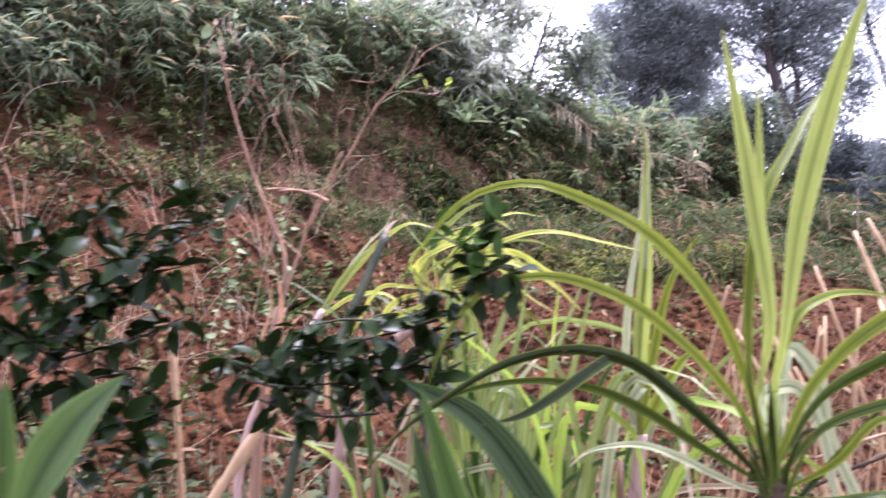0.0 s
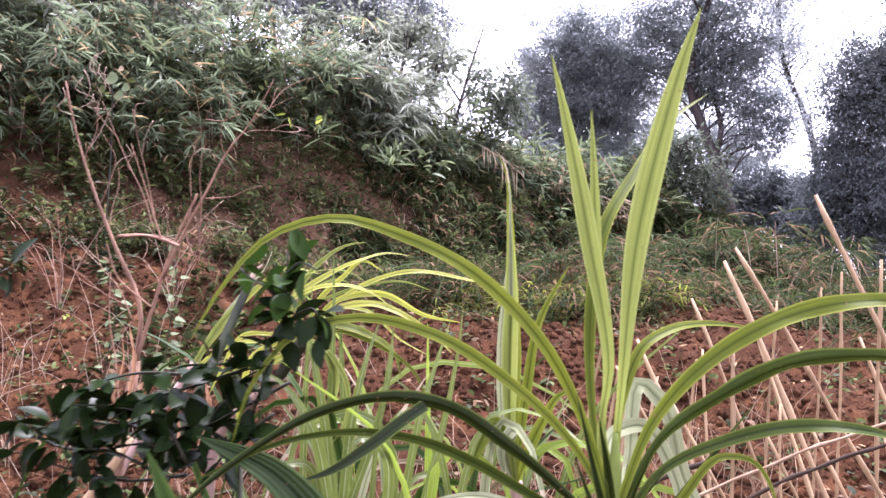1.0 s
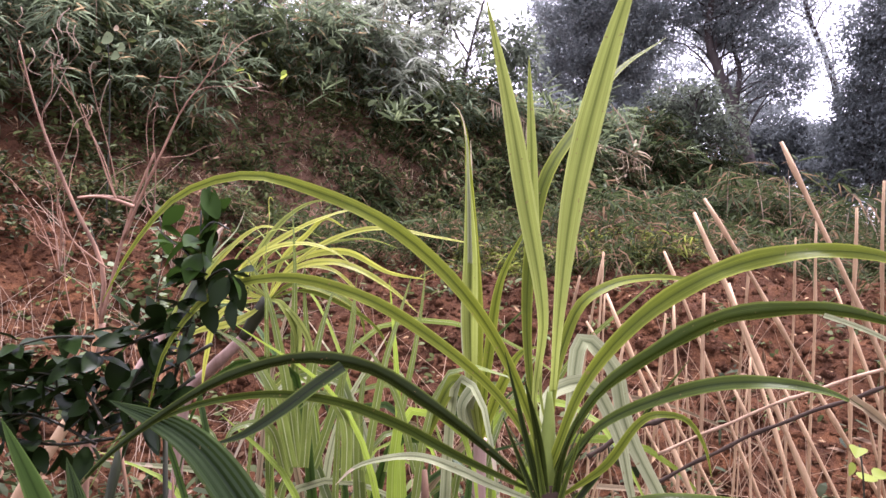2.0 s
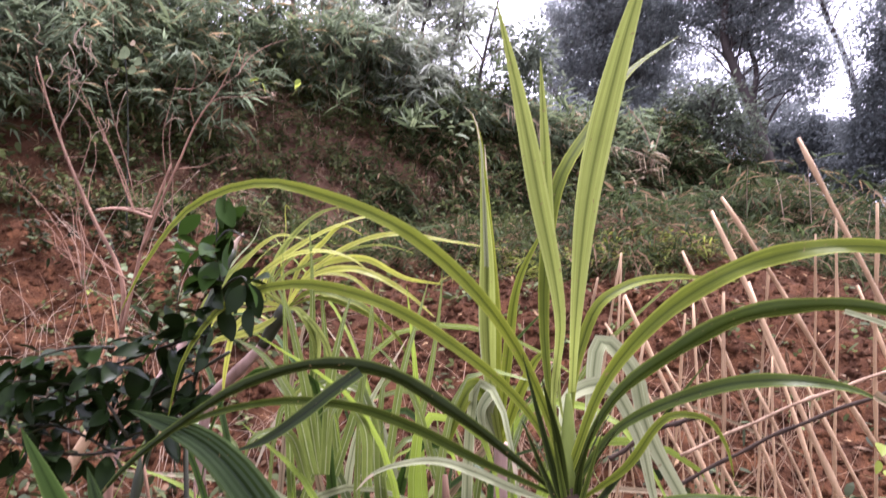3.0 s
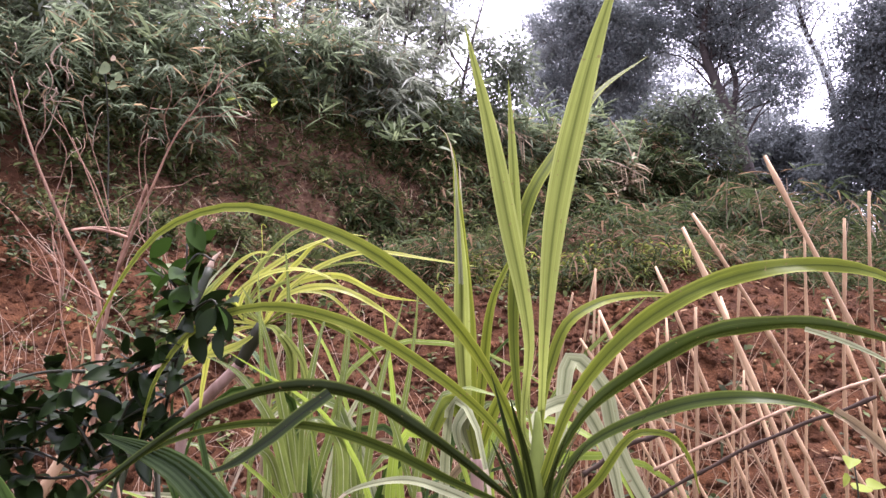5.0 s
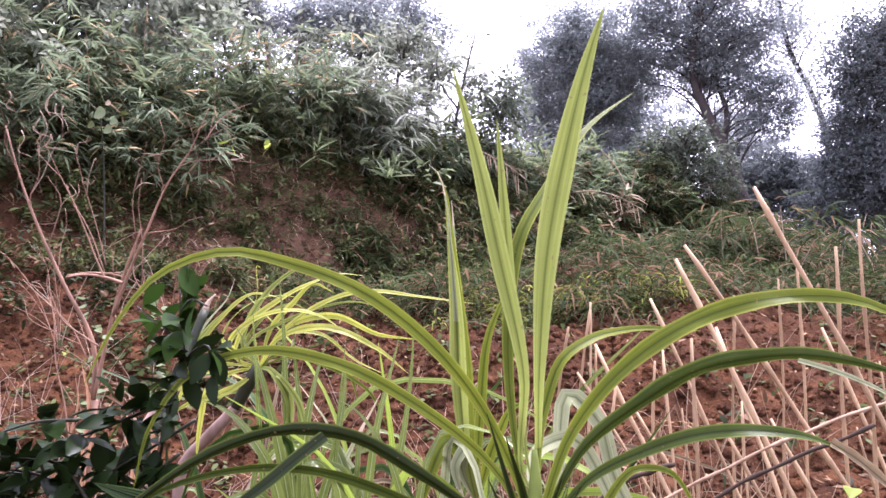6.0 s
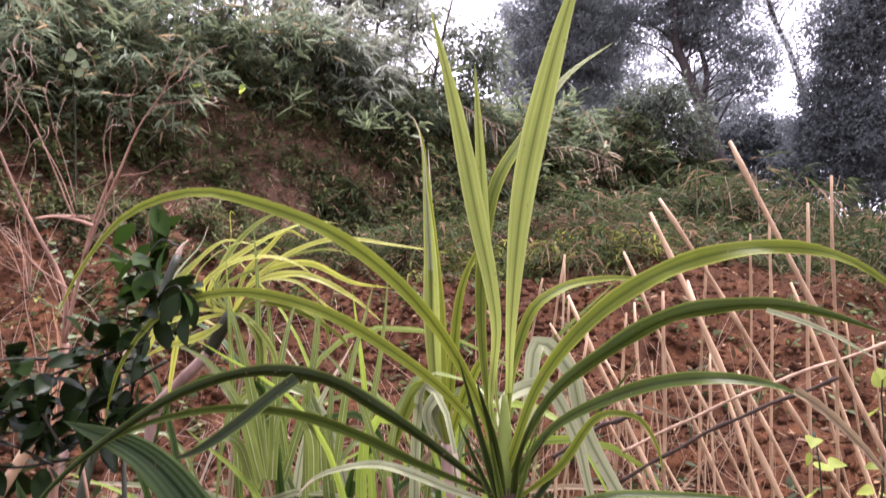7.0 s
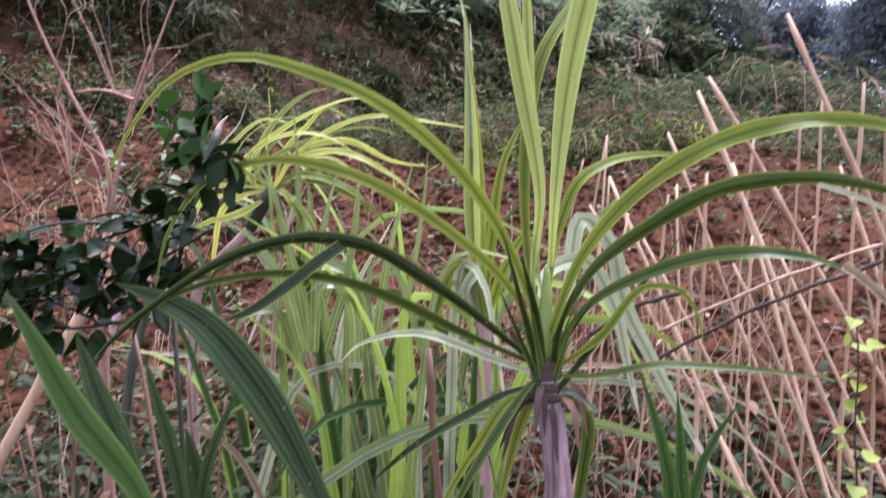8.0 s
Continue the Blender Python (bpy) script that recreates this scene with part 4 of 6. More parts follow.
for pts, w, mat, more in [
    ([(0.563, 0.981, 1.267), (0.575, 0.975, 1.396), (0.597, 0.987, 1.543), (0.633, 1.000, 1.677), (0.664, 1.009, 1.773), (0.696, 1.019, 1.857)], 0.041, CANE_LIME, dict(taper=3.0, root=0.10, reach=0.72)),
    ([(0.554, 0.981, 1.268), (0.557, 0.975, 1.397), (0.538, 0.986, 1.540), (0.520, 1.000, 1.663), (0.496, 1.003, 1.786)], 0.032, CANE_LIME, dict(taper=2.4, root=0.12, reach=0.7)),
    ([(0.555, 0.988, 1.292), (0.557, 0.995, 1.397), (0.550, 1.002, 1.492), (0.549, 1.007, 1.613), (0.548, 1.014, 1.716)], 0.022, CANE_LIME, dict(taper=2.4, root=0.10, reach=0.8)),
    ([(0.545, 0.998, 1.292), (0.546, 1.026, 1.467), (0.565, 1.044, 1.560), (0.619, 1.094, 1.649), (0.684, 1.165, 1.740), (0.770, 1.238, 1.811)], 0.024, CANE_GREEN, dict(taper=1.6, root=0.15, reach=0.55)),
    ([(0.543, 0.971, 1.270), (0.461, 0.918, 1.428), (0.381, 0.887, 1.498), (0.312, 0.871, 1.529), (0.243, 0.858, 1.545), (0.174, 0.849, 1.523), (0.128, 0.845, 1.470), (0.095, 0.851, 1.414)], 0.0265, CANE_GREEN, dict(taper=1.15, reach=0.58, root=0.3, wave=0.07, facing=(0, -1, 0.12))),
    ([(0.533, 0.971, 1.264), (0.432, 0.925, 1.372), (0.351, 0.896, 1.421), (0.270, 0.882, 1.439), (0.205, 0.873, 1.423), (0.158, 0.869, 1.369), (0.133, 0.878, 1.294)], 0.0225, CANE_GREEN, dict(taper=1.15, reach=0.58, root=0.3, wave=0.07, facing=(0, -1, 0.12))),
    ([(0.509, 0.928, 1.236), (0.431, 0.896, 1.302), (0.362, 0.874, 1.345), (0.308, 0.861, 1.354), (0.237, 0.846, 1.340), (0.169, 0.831, 1.302), (0.115, 0.816, 1.259), (0.068, 0.811, 1.204)], 0.021, CANE_SHADED, dict(taper=1.6, facing=(0, -0.85, -0.45), fold=-0.45, wave=0.09)),
    ([(0.453, 0.915, 1.250), (0.394, 0.893, 1.285), (0.331, 0.870, 1.311), (0.268, 0.857, 1.319), (0.207, 0.843, 1.312), (0.101, 0.835, 1.267)], 0.0165, CANE_HALF_SHADED, dict(taper=1.6, facing=(0, -0.9, -0.3), wave=0.05)),
    ([(0.607, 0.954, 1.331), (0.667, 0.937, 1.397), (0.724, 0.923, 1.434), (0.785, 0.911, 1.456), (0.850, 0.902, 1.463), (0.912, 0.894, 1.454), (0.960, 0.889, 1.427), (1.000, 0.894, 1.389)], 0.029, CANE_GREEN, dict(taper=2.2, wave=0.10, reach=0.66, root=0.3)),
    ([(0.581, 1.011, 1.355), (0.610, 1.024, 1.413), (0.645, 1.042, 1.433), (0.702, 1.083, 1.444), (0.809, 1.146, 1.438)], 0.0165, CANE_GREEN, dict(taper=1.8)),
    ([(0.618, 0.957, 1.310), (0.682, 0.932, 1.358), (0.741, 0.909, 1.390), (0.800, 0.899, 1.400), (0.857, 0.890, 1.399), (0.911, 0.883, 1.385), (0.962, 0.882, 1.365)], 0.026, CANE_HALF_SHADED, dict(taper=2.6, reach=0.6, facing=(0, -0.85, -0.4), fold=-0.5, wave=0.09)),
    ([(0.615, 0.951, 1.273), (0.677, 0.928, 1.306), (0.734, 0.907, 1.323), (0.798, 0.898, 1.324), (0.845, 0.891, 1.315), (0.876, 0.889, 1.301)], 0.022, CANE_HALF_SHADED, dict(taper=3.2, reach=0.9, root=0.32, wave=0.05)),
    ([(0.864, 0.890, 1.309), (0.886, 0.890, 1.293), (0.917, 0.891, 1.263), (0.954, 0.896, 1.217), (0.970, 0.899, 1.193)], 0.011, DRY_BLADE, dict(root=0.9, taper=2.2, wave=0.1, fold=0.6, loose=True)),
    ([(0.841, 0.890, 1.395), (0.869, 0.882, 1.384), (0.910, 0.886, 1.365), (0.952, 0.890, 1.339)], 0.0055, CANE_PALE, dict(root=0.9, loose=True)),
    ([(0.615, 0.924, 1.233), (0.669, 0.909, 1.291), (0.702, 0.911, 1.285), (0.720, 0.911, 1.257), (0.726, 0.910, 1.225)], 0.011, CANE_GREEN, dict(taper=2.0)),
    ([(0.608, 0.921, 1.192), (0.667, 0.905, 1.205), (0.746, 0.910, 1.201), (0.819, 0.914, 1.192), (0.874, 0.916, 1.182)], 0.011, CANE_HALF_SHADED, dict(taper=2.0, facing=(0, -0.8, 0.5))),
    ([(0.544, 0.957, 1.170), (0.514, 0.945, 1.160), (0.481, 0.941, 1.116), (0.447, 0.937, 1.065), (0.427, 0.934, 1.027)], 0.013, CANE_GREEN, dict()),
    ([(0.547, 0.948, 1.184), (0.517, 0.925, 1.155), (0.492, 0.912, 1.121), (0.456, 0.897, 1.063), (0.442, 0.895, 1.029)], 0.013, CANE_HALF_SHADED, dict()),
    ([(0.541, 0.967, 1.173), (0.508, 0.955, 1.165), (0.473, 0.952, 1.147), (0.402, 0.936, 1.110), (0.350, 0.931, 1.068)], 0.012, CANE_SHADED, dict()),
    ([(0.548, 0.977, 1.166), (0.531, 0.975, 1.133), (0.513, 0.971, 1.080), (0.498, 0.968, 1.027)], 0.014, CANE_GREEN, dict()),
    ([(0.580, 0.969, 1.160), (0.604, 0.979, 1.134), (0.601, 0.986, 1.068), (0.581, 0.991, 0.977)], 0.018, CANE_HALF_SHADED, dict()),
    ([(0.593, 1.044, 1.272), (0.623, 1.090, 1.364), (0.650, 1.090, 1.336), (0.670, 1.088, 1.251), (0.708, 1.087, 1.169), (0.784, 1.085, 1.020)], 0.025, CANE_PALE, dict(wave=0.04)),
    ([(0.536, 0.987, 1.187), (0.493, 0.995, 1.202), (0.453, 0.994, 1.220), (0.408, 1.002, 1.232), (0.370, 1.000, 1.230), (0.332, 0.997, 1.218), (0.313, 0.995, 1.200)], 0.012, CANE_PALE, dict(wave=0.05)),
    ([(0.580, 1.045, 1.307), (0.613, 1.057, 1.313), (0.651, 1.057, 1.255), (0.666, 1.055, 1.183), (0.680, 1.053, 1.111)], 0.021, CANE_PALE, dict()),
]:
    start = None if more.pop("loose", False) else heart if mat is CANE_LIME else (top[0], top[1], top[2] + 0.045 * max(0.0, min(1.0, 8 * (pts[0][2] - 1.23))))
    cane_leaf(cane, start, pts, w, mat, **more)
rng = np.random.default_rng(15)
for k in range(9):
    az = rng.uniform(0, 6.28)
    d = np.array([math.cos(az), math.sin(az), 0])
    a0 = np.array(top) + np.array([0.002, 0, -0.012 - 0.01 * k / 3])
    part("withered_sheath", ribbon("withered_sheath", [a0, a0 + d * 0.024 + [0, 0, 0.004], a0 + d * rng.uniform(0.03, 0.062) + [0, 0, rng.uniform(-0.07, -0.01)]], 0.009, facing=(0, -1, 0.6), n=9, wave=0.15, seed=k), (DARK_POLE, STUB_WOOD, DARK_POLE, DARK_STALK)[k % 4], cane, "withered brown sheath")
# Short leaves in the shaded colours, added to darken the crown's base.
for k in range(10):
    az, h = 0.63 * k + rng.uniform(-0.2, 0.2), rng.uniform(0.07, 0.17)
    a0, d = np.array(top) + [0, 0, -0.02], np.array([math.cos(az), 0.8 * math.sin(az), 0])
    cane_leaf(cane, None, [a0 + d * 0.01, a0 + d * (0.012 + 0.1 * h) + [0, 0, 0.5 * h], a0 + d * (0.012 + 0.45 * h) + [0, 0, h]], rng.uniform(0.010, 0.016), CANE_SHADED, facing=(d[0], d[1] - 0.2, 0.1), root=0.9, taper=1.5, n=12)
# More of them in front, imitating the shade between the leaf bases.
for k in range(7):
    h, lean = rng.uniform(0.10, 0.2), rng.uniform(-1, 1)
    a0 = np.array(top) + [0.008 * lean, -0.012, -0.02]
    cane_leaf(cane, None, [a0, a0 + [0.06 * lean * h / 0.15, -0.006, 0.5 * h], a0 + [0.12 * lean * h / 0.15, -0.02, h]], rng.uniform(0.007, 0.012), (CANE_SHADED, CANE_HALF_SHADED)[k % 2], facing=(0, -1, 0.2), root=0.8, taper=1.4, n=12)
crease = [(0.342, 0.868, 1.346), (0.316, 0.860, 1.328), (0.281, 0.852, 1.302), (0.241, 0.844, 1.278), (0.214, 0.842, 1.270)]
cane_leaf(cane, None, crease, 0.015, CANE_SHADED, root=0.9)

foot = (0.481, 1.497, 1.085)
second = thing("sugar_cane", (foot[0], foot[1], gz(foot[0], foot[1])), "sugar cane shoot with upright leaves and withered pale tips", "sugar cane")
cane_stem(second, [(foot[0], foot[1], gz(foot[0], foot[1]) - 0.03), foot, (0.485, 1.485, 1.182)], 0.012, CANE_STEM_PALE)
for pts, w, mat, more in [
    ([(0.479, 1.472, 1.281), (0.478, 1.444, 1.418), (0.473, 1.415, 1.563), (0.469, 1.394, 1.643), (0.460, 1.384, 1.725), (0.449, 1.381, 1.747)], 0.040, CANE_GREEN, dict(taper=1.2)),
    ([(0.502, 1.465, 1.338), (0.529, 1.448, 1.473), (0.559, 1.441, 1.530), (0.578, 1.438, 1.561)], 0.020, CANE_GREEN, dict()),
    ([(0.468, 1.465, 1.253), (0.443, 1.441, 1.284), (0.410, 1.426, 1.233), (0.389, 1.434, 1.168)], 0.034, CANE_GREEN, dict()),
    ([(0.470, 1.528, 1.236), (0.460, 1.501, 1.439), (0.473, 1.485, 1.570), (0.474, 1.473, 1.661), (0.473, 1.467, 1.707)], 0.020, CANE_PALE, dict(taper=1.2)),
    ([(0.473, 1.445, 1.255), (0.469, 1.408, 1.380), (0.471, 1.391, 1.512), (0.469, 1.381, 1.59), (0.466, 1.375, 1.66)], 0.036, CANE_LIME, dict(taper=2.2, reach=0.6)),
    ([(0.473, 1.440, 1.300), (0.470, 1.388, 1.520), (0.469, 1.375, 1.625), (0.466, 1.366, 1.690), (0.453, 1.358, 1.738), (0.441, 1.356, 1.749)], 0.011, CANE_PALE, dict(taper=1.8)),
    ([(0.529, 1.452, 1.289), (0.560, 1.436, 1.336), (0.590, 1.436, 1.344)], 0.022, CANE_GREEN, dict()),
    ([(0.463, 1.446, 1.246), (0.475, 1.422, 1.276), (0.455, 1.405, 1.251), (0.465, 1.413, 1.185)], 0.025, CANE_PALE, dict()),
]:
    cane_leaf(second, (0.484, 1.486, 1.173), pts, w, mat, **more)

crown = (0.094, 1.545, 1.429)
up_end, low_end = Vector((0.049, 1.563, 1.363)), Vector((-0.069, 1.613, 1.266))
foot = Vector((low_end.x - 0.02, low_end.y + 0.03, gz(low_end.x - 0.02, low_end.y + 0.03) - 0.03))
leaning = thing("sugar_cane", tuple(foot), "leaning pinkish sugar cane with yellowing drooping leaves", "sugar cane")
cane_stem(leaning, [tuple(foot), tuple(low_end + Vector((-0.035, 0.02, -0.16))), tuple(low_end), tuple(low_end * 0.66 + up_end * 0.34), tuple(low_end * 0.33 + up_end * 0.67), tuple(up_end)], 0.0105, CANE_STEM_PALE, 9)
part("sheath", tube("sheath", [(0.042, 1.563, 1.357), (0.074, 1.553, 1.406), crown], 0.011, 0.015, 10, 8), GREEN_STEM, leaning, "dark green wrapped leaf sheath")
for pts, w, mat, more in [
    ([(0.050, 1.542, 1.449), (0.067, 1.535, 1.501), (0.122, 1.541, 1.545), (0.195, 1.558, 1.583), (0.246, 1.577, 1.599), (0.291, 1.579, 1.593)], 0.020, CANE_YELLOW, dict(taper=2.0)),
    ([(0.050, 1.508, 1.475), (0.105, 1.484, 1.516), (0.177, 1.484, 1.527), (0.232, 1.487, 1.509), (0.257, 1.490, 1.490)], 0.020, CANE_YELLOW, dict()),
    ([(0.133, 1.510, 1.475), (0.226, 1.489, 1.494), (0.325, 1.497, 1.447), (0.375, 1.504, 1.402)], 0.022, CANE_YELLOW, dict()),
    ([(0.140, 1.548, 1.497), (0.237, 1.547, 1.517), (0.320, 1.554, 1.477), (0.388, 1.557, 1.464)], 0.019, CANE_YELLOW, dict()),
    ([(0.061, 1.538, 1.402), (0.012, 1.539, 1.382), (-0.030, 1.540, 1.374), (-0.076, 1.541, 1.352)], 0.022, CANE_YELLOW, dict()),
    ([(0.114, 1.566, 1.504), (0.160, 1.561, 1.550), (0.198, 1.558, 1.581), (0.238, 1.562, 1.561)], 0.016, CANE_YELLOW, dict()),
    ([(0.145, 1.523, 1.456), (0.207, 1.526, 1.443), (0.266, 1.533, 1.400), (0.276, 1.538, 1.356)], 0.026, CANE_GREEN, dict()),
    ([(0.064, 1.550, 1.464), (0.108, 1.558, 1.569), (0.171, 1.573, 1.615), (0.204, 1.573, 1.619)], 0.018, CANE_LIME, dict()),
    ([(0.130, 1.497, 1.419), (0.157, 1.504, 1.366), (0.142, 1.513, 1.296), (0.099, 1.517, 1.259)], 0.024, CANE_LIME, dict()),
    ([(0.043, 1.545, 1.423), (0.005, 1.546, 1.405), (-0.026, 1.556, 1.323), (-0.036, 1.564, 1.261)], 0.020, CANE_YELLOW, dict()),
]:
    cane_leaf(leaning, crown, pts, 0.72 * w, mat, twist=rng.normal(0, 30), wave=0.06, **more)
    drift = rng.normal(0, 0.06, 3) * [1, 0.6, 0.9]
    cane_leaf(leaning, crown, [tuple(np.array(q) + drift * (i + 1) / len(pts)) for i, q in enumerate(pts)], w * rng.uniform(0.35, 0.65), (mat, CANE_LIME, CANE_YELLOW)[int(rng.integers(3))], twist=rng.normal(0, 60), wave=0.06, **more)

dark_foot = (-0.165, 1.450, gz(-0.165, 1.450))
cut_cane = thing("sugar_cane", dark_foot, "cut dark green cane stalk leaning behind the citrus shrub", "sugar cane")
cane_stem(cut_cane, [(-0.165, 1.450, dark_foot[2] - 0.03), (-0.140, 1.475, 1.19), (-0.080, 1.537, 1.375), (-0.026, 1.598, 1.545)], 0.0085, DARK_STALK, 7)
part("cut_end", tube("cut_end", [(-0.026, 1.598, 1.544), (-0.020, 1.602, 1.562), (-0.006, 1.606, 1.578)], 0.0075, 0.0012, 9, 6), TWIG_PALE, cut_cane, "pale slanting cut end")

pale_foot = (-0.330, 1.740, gz(-0.330, 1.740))
far_cane = thing("sugar_cane", pale_foot, "thin pinkish cane with half-withered yellow-green leaves", "sugar cane")
cane_stem(far_cane, [(-0.330, 1.740, pale_foot[2] - 0.03), (-0.300, 1.755, 1.20), (-0.250, 1.785, 1.285), (-0.195, 1.820, 1.385)], 0.0085, CANE_STEM_PALE, 8)
for pts, w, mat in [
    ([(-0.195, 1.820, 1.385), (-0.140, 1.845, 1.470), (-0.075, 1.870, 1.555), (-0.010, 1.870, 1.600), (0.070, 1.850, 1.585)], 0.021, CANE_YELLOW),
    ([(-0.195, 1.820, 1.385), (-0.150, 1.830, 1.462), (-0.100, 1.850, 1.530), (-0.055, 1.860, 1.575)], 0.024, CANE_LIME),
    ([(-0.190, 1.815, 1.375), (-0.120, 1.800, 1.420), (-0.060, 1.790, 1.430), (0.010, 1.780, 1.400)], 0.016, CANE_YELLOW),
    ([(-0.190, 1.820, 1.380), (-0.160, 1.835, 1.455), (-0.105, 1.860, 1.545), (-0.060, 1.870, 1.600), (-0.045, 1.872, 1.640)], 0.010, CANE_PALE),
]:
    cane_leaf(far_cane, None, pts, w, mat, taper=1.8, root=0.5, wave=0.06, twist=25)

foot = (0.198, 1.546, 1.050)
clump = thing("grass_clump", (foot[0], foot[1], gz(foot[0], foot[1])), "dense clump of tall upright light green cane grass", "grass")
for pts, w, mat in [
    ([(0.164, 1.484, 1.133), (0.137, 1.457, 1.340), (0.110, 1.442, 1.450), (0.083, 1.435, 1.500)], 0.024, GRASS_GREEN),
    ([(0.157, 1.536, 1.123), (0.151, 1.505, 1.357), (0.155, 1.487, 1.498), (0.153, 1.475, 1.589)], 0.020, GRASS_GREEN),
    ([(0.185, 1.433, 1.142), (0.206, 1.410, 1.320), (0.231, 1.399, 1.413), (0.248, 1.393, 1.460)], 0.024, GRASS_GREEN),
    ([(0.182, 1.536, 1.122), (0.239, 1.516, 1.291), (0.261, 1.502, 1.401), (0.262, 1.496, 1.451)], 0.021, GRASS_GREEN),
    ([(0.282, 1.488, 1.126), (0.324, 1.462, 1.329), (0.355, 1.451, 1.425), (0.369, 1.445, 1.468)], 0.019, GRASS_GREEN),
    ([(0.314, 1.540, 1.114), (0.370, 1.512, 1.344), (0.386, 1.499, 1.444), (0.390, 1.493, 1.489)], 0.016, GRASS_GREEN),
    ([(0.161, 1.453, 1.139), (0.128, 1.413, 1.287), (0.075, 1.403, 1.357), (0.034, 1.399, 1.378)], 0.027, GRASS_GREEN),
    ([(0.265, 1.386, 1.129), (0.262, 1.351, 1.241), (0.234, 1.316, 1.276), (0.197, 1.319, 1.249)], 0.024, GRASS_GREEN),
    ([(0.271, 1.436, 1.137), (0.254, 1.420, 1.251), (0.216, 1.398, 1.261), (0.193, 1.407, 1.192)], 0.028, GRASS_GREEN),
    ([(0.182, 1.588, 1.112), (0.165, 1.557, 1.353), (0.161, 1.543, 1.458), (0.164, 1.536, 1.510)], 0.021, GRASS_GREEN),
    ([(0.375, 1.439, 1.131), (0.328, 1.417, 1.294), (0.284, 1.408, 1.353), (0.266, 1.406, 1.364)], 0.016, GRASS_GREEN),
    ([(0.156, 1.435, 1.125), (0.120, 1.401, 1.220), (0.078, 1.381, 1.212), (0.056, 1.388, 1.158)], 0.022, GRASS_GREEN),
]:
    cane_leaf(clump, None, pts, w, mat, taper=1.3, root=0.7)
rng = np.random.default_rng(5)
for k in range(66):
    bx, by = foot[0] + rng.uniform(-0.24, 0.30), foot[1] + rng.uniform(-0.12, 0.3)
    h, lx, ly = rng.uniform(0.5, 0.98), rng.normal(0, 0.26), rng.normal(-0.05, 0.12)
    z0, w = gz(bx, by), rng.uniform(0.014, 0.032)
    if rng.random() < 0.42:      # arching over, tip hanging
        lx, h = lx + math.copysign(0.06, lx), 0.92 * h
        pts = [(bx, by, z0 - 0.02), (bx + 0.2 * lx, by + 0.1 * ly, z0 + 0.6 * h), (bx + 0.7 * lx, by + 0.5 * ly, z0 + 0.95 * h), (bx + 1.2 * lx, by + ly, z0 + 0.93 * h), (bx + 1.7 * lx, by + 1.4 * ly, z0 + h * rng.uniform(0.55, 0.8))]
    else:
        pts = [(bx, by, z0 - 0.02), (bx + 0.15 * lx, by + 0.1 * ly, z0 + 0.45 * h), (bx + 0.45 * lx, by + 0.5 * ly, z0 + 0.8 * h), (bx + 1.0 * lx, by + ly, z0 + h * rng.uniform(0.9, 1.05))]
    cane_leaf(clump, None, pts, w, (GRASS_GREEN, GRASS_FRESH, GRASS_GREEN, DEEP_LEAF, GRASS_GREEN, LUSH, CANE_PALE, GRASS_FRESH, DRY_BLADE)[int(rng.integers(9))], taper=2.0, root=0.7, facing=(rng.normal(0, 0.6), -1, 0.3), n=18, twist=rng.normal(0, 40), wave=0.04)


# ---------------------------------------------------------------- bamboo stakes
def stake(top_at, low_at, r, label="straight dry bamboo stake pushed into the soil", mat=STAKE_WOOD, seed=0):
    a, b = Vector(top_at), Vector(low_at)
    d = (b - a).normalized()
    length = 0.0
    while length < 3.0:
        p = a + d * length
        if p.z < gz(p.x, p.y) - 0.06:
            break
        length += 0.02
    rng = random.Random(seed)
    n = max(16, int(length / 0.045))
    s = np.linspace(0, 1, n)
    side = d.cross(Vector((0, 1, 0))).normalized()
    bow, kink = rng.uniform(-0.008, 0.008), rng.uniform(0, 6)
    p = np.array([a + d * (length * v) + side * (bow * math.sin(math.pi * v) + 0.0015 * math.sin(19 * v + kink)) for v in s])
    rad = 0.54 * r * (0.9 + 0.2 * s)
    gap = rng.choice([4, 5, 6])
    for k in range(rng.randint(1, 3), n, gap):
        rad[k] *= 1.38
    rad[0] *= 0.8
    me = mesh_of("bamboo_stake", *tube_data(p, rad, 9))
    ob = part("bamboo_stake", me, mat)
    return tagged(ob, label, "stake", "bamboo stakes")


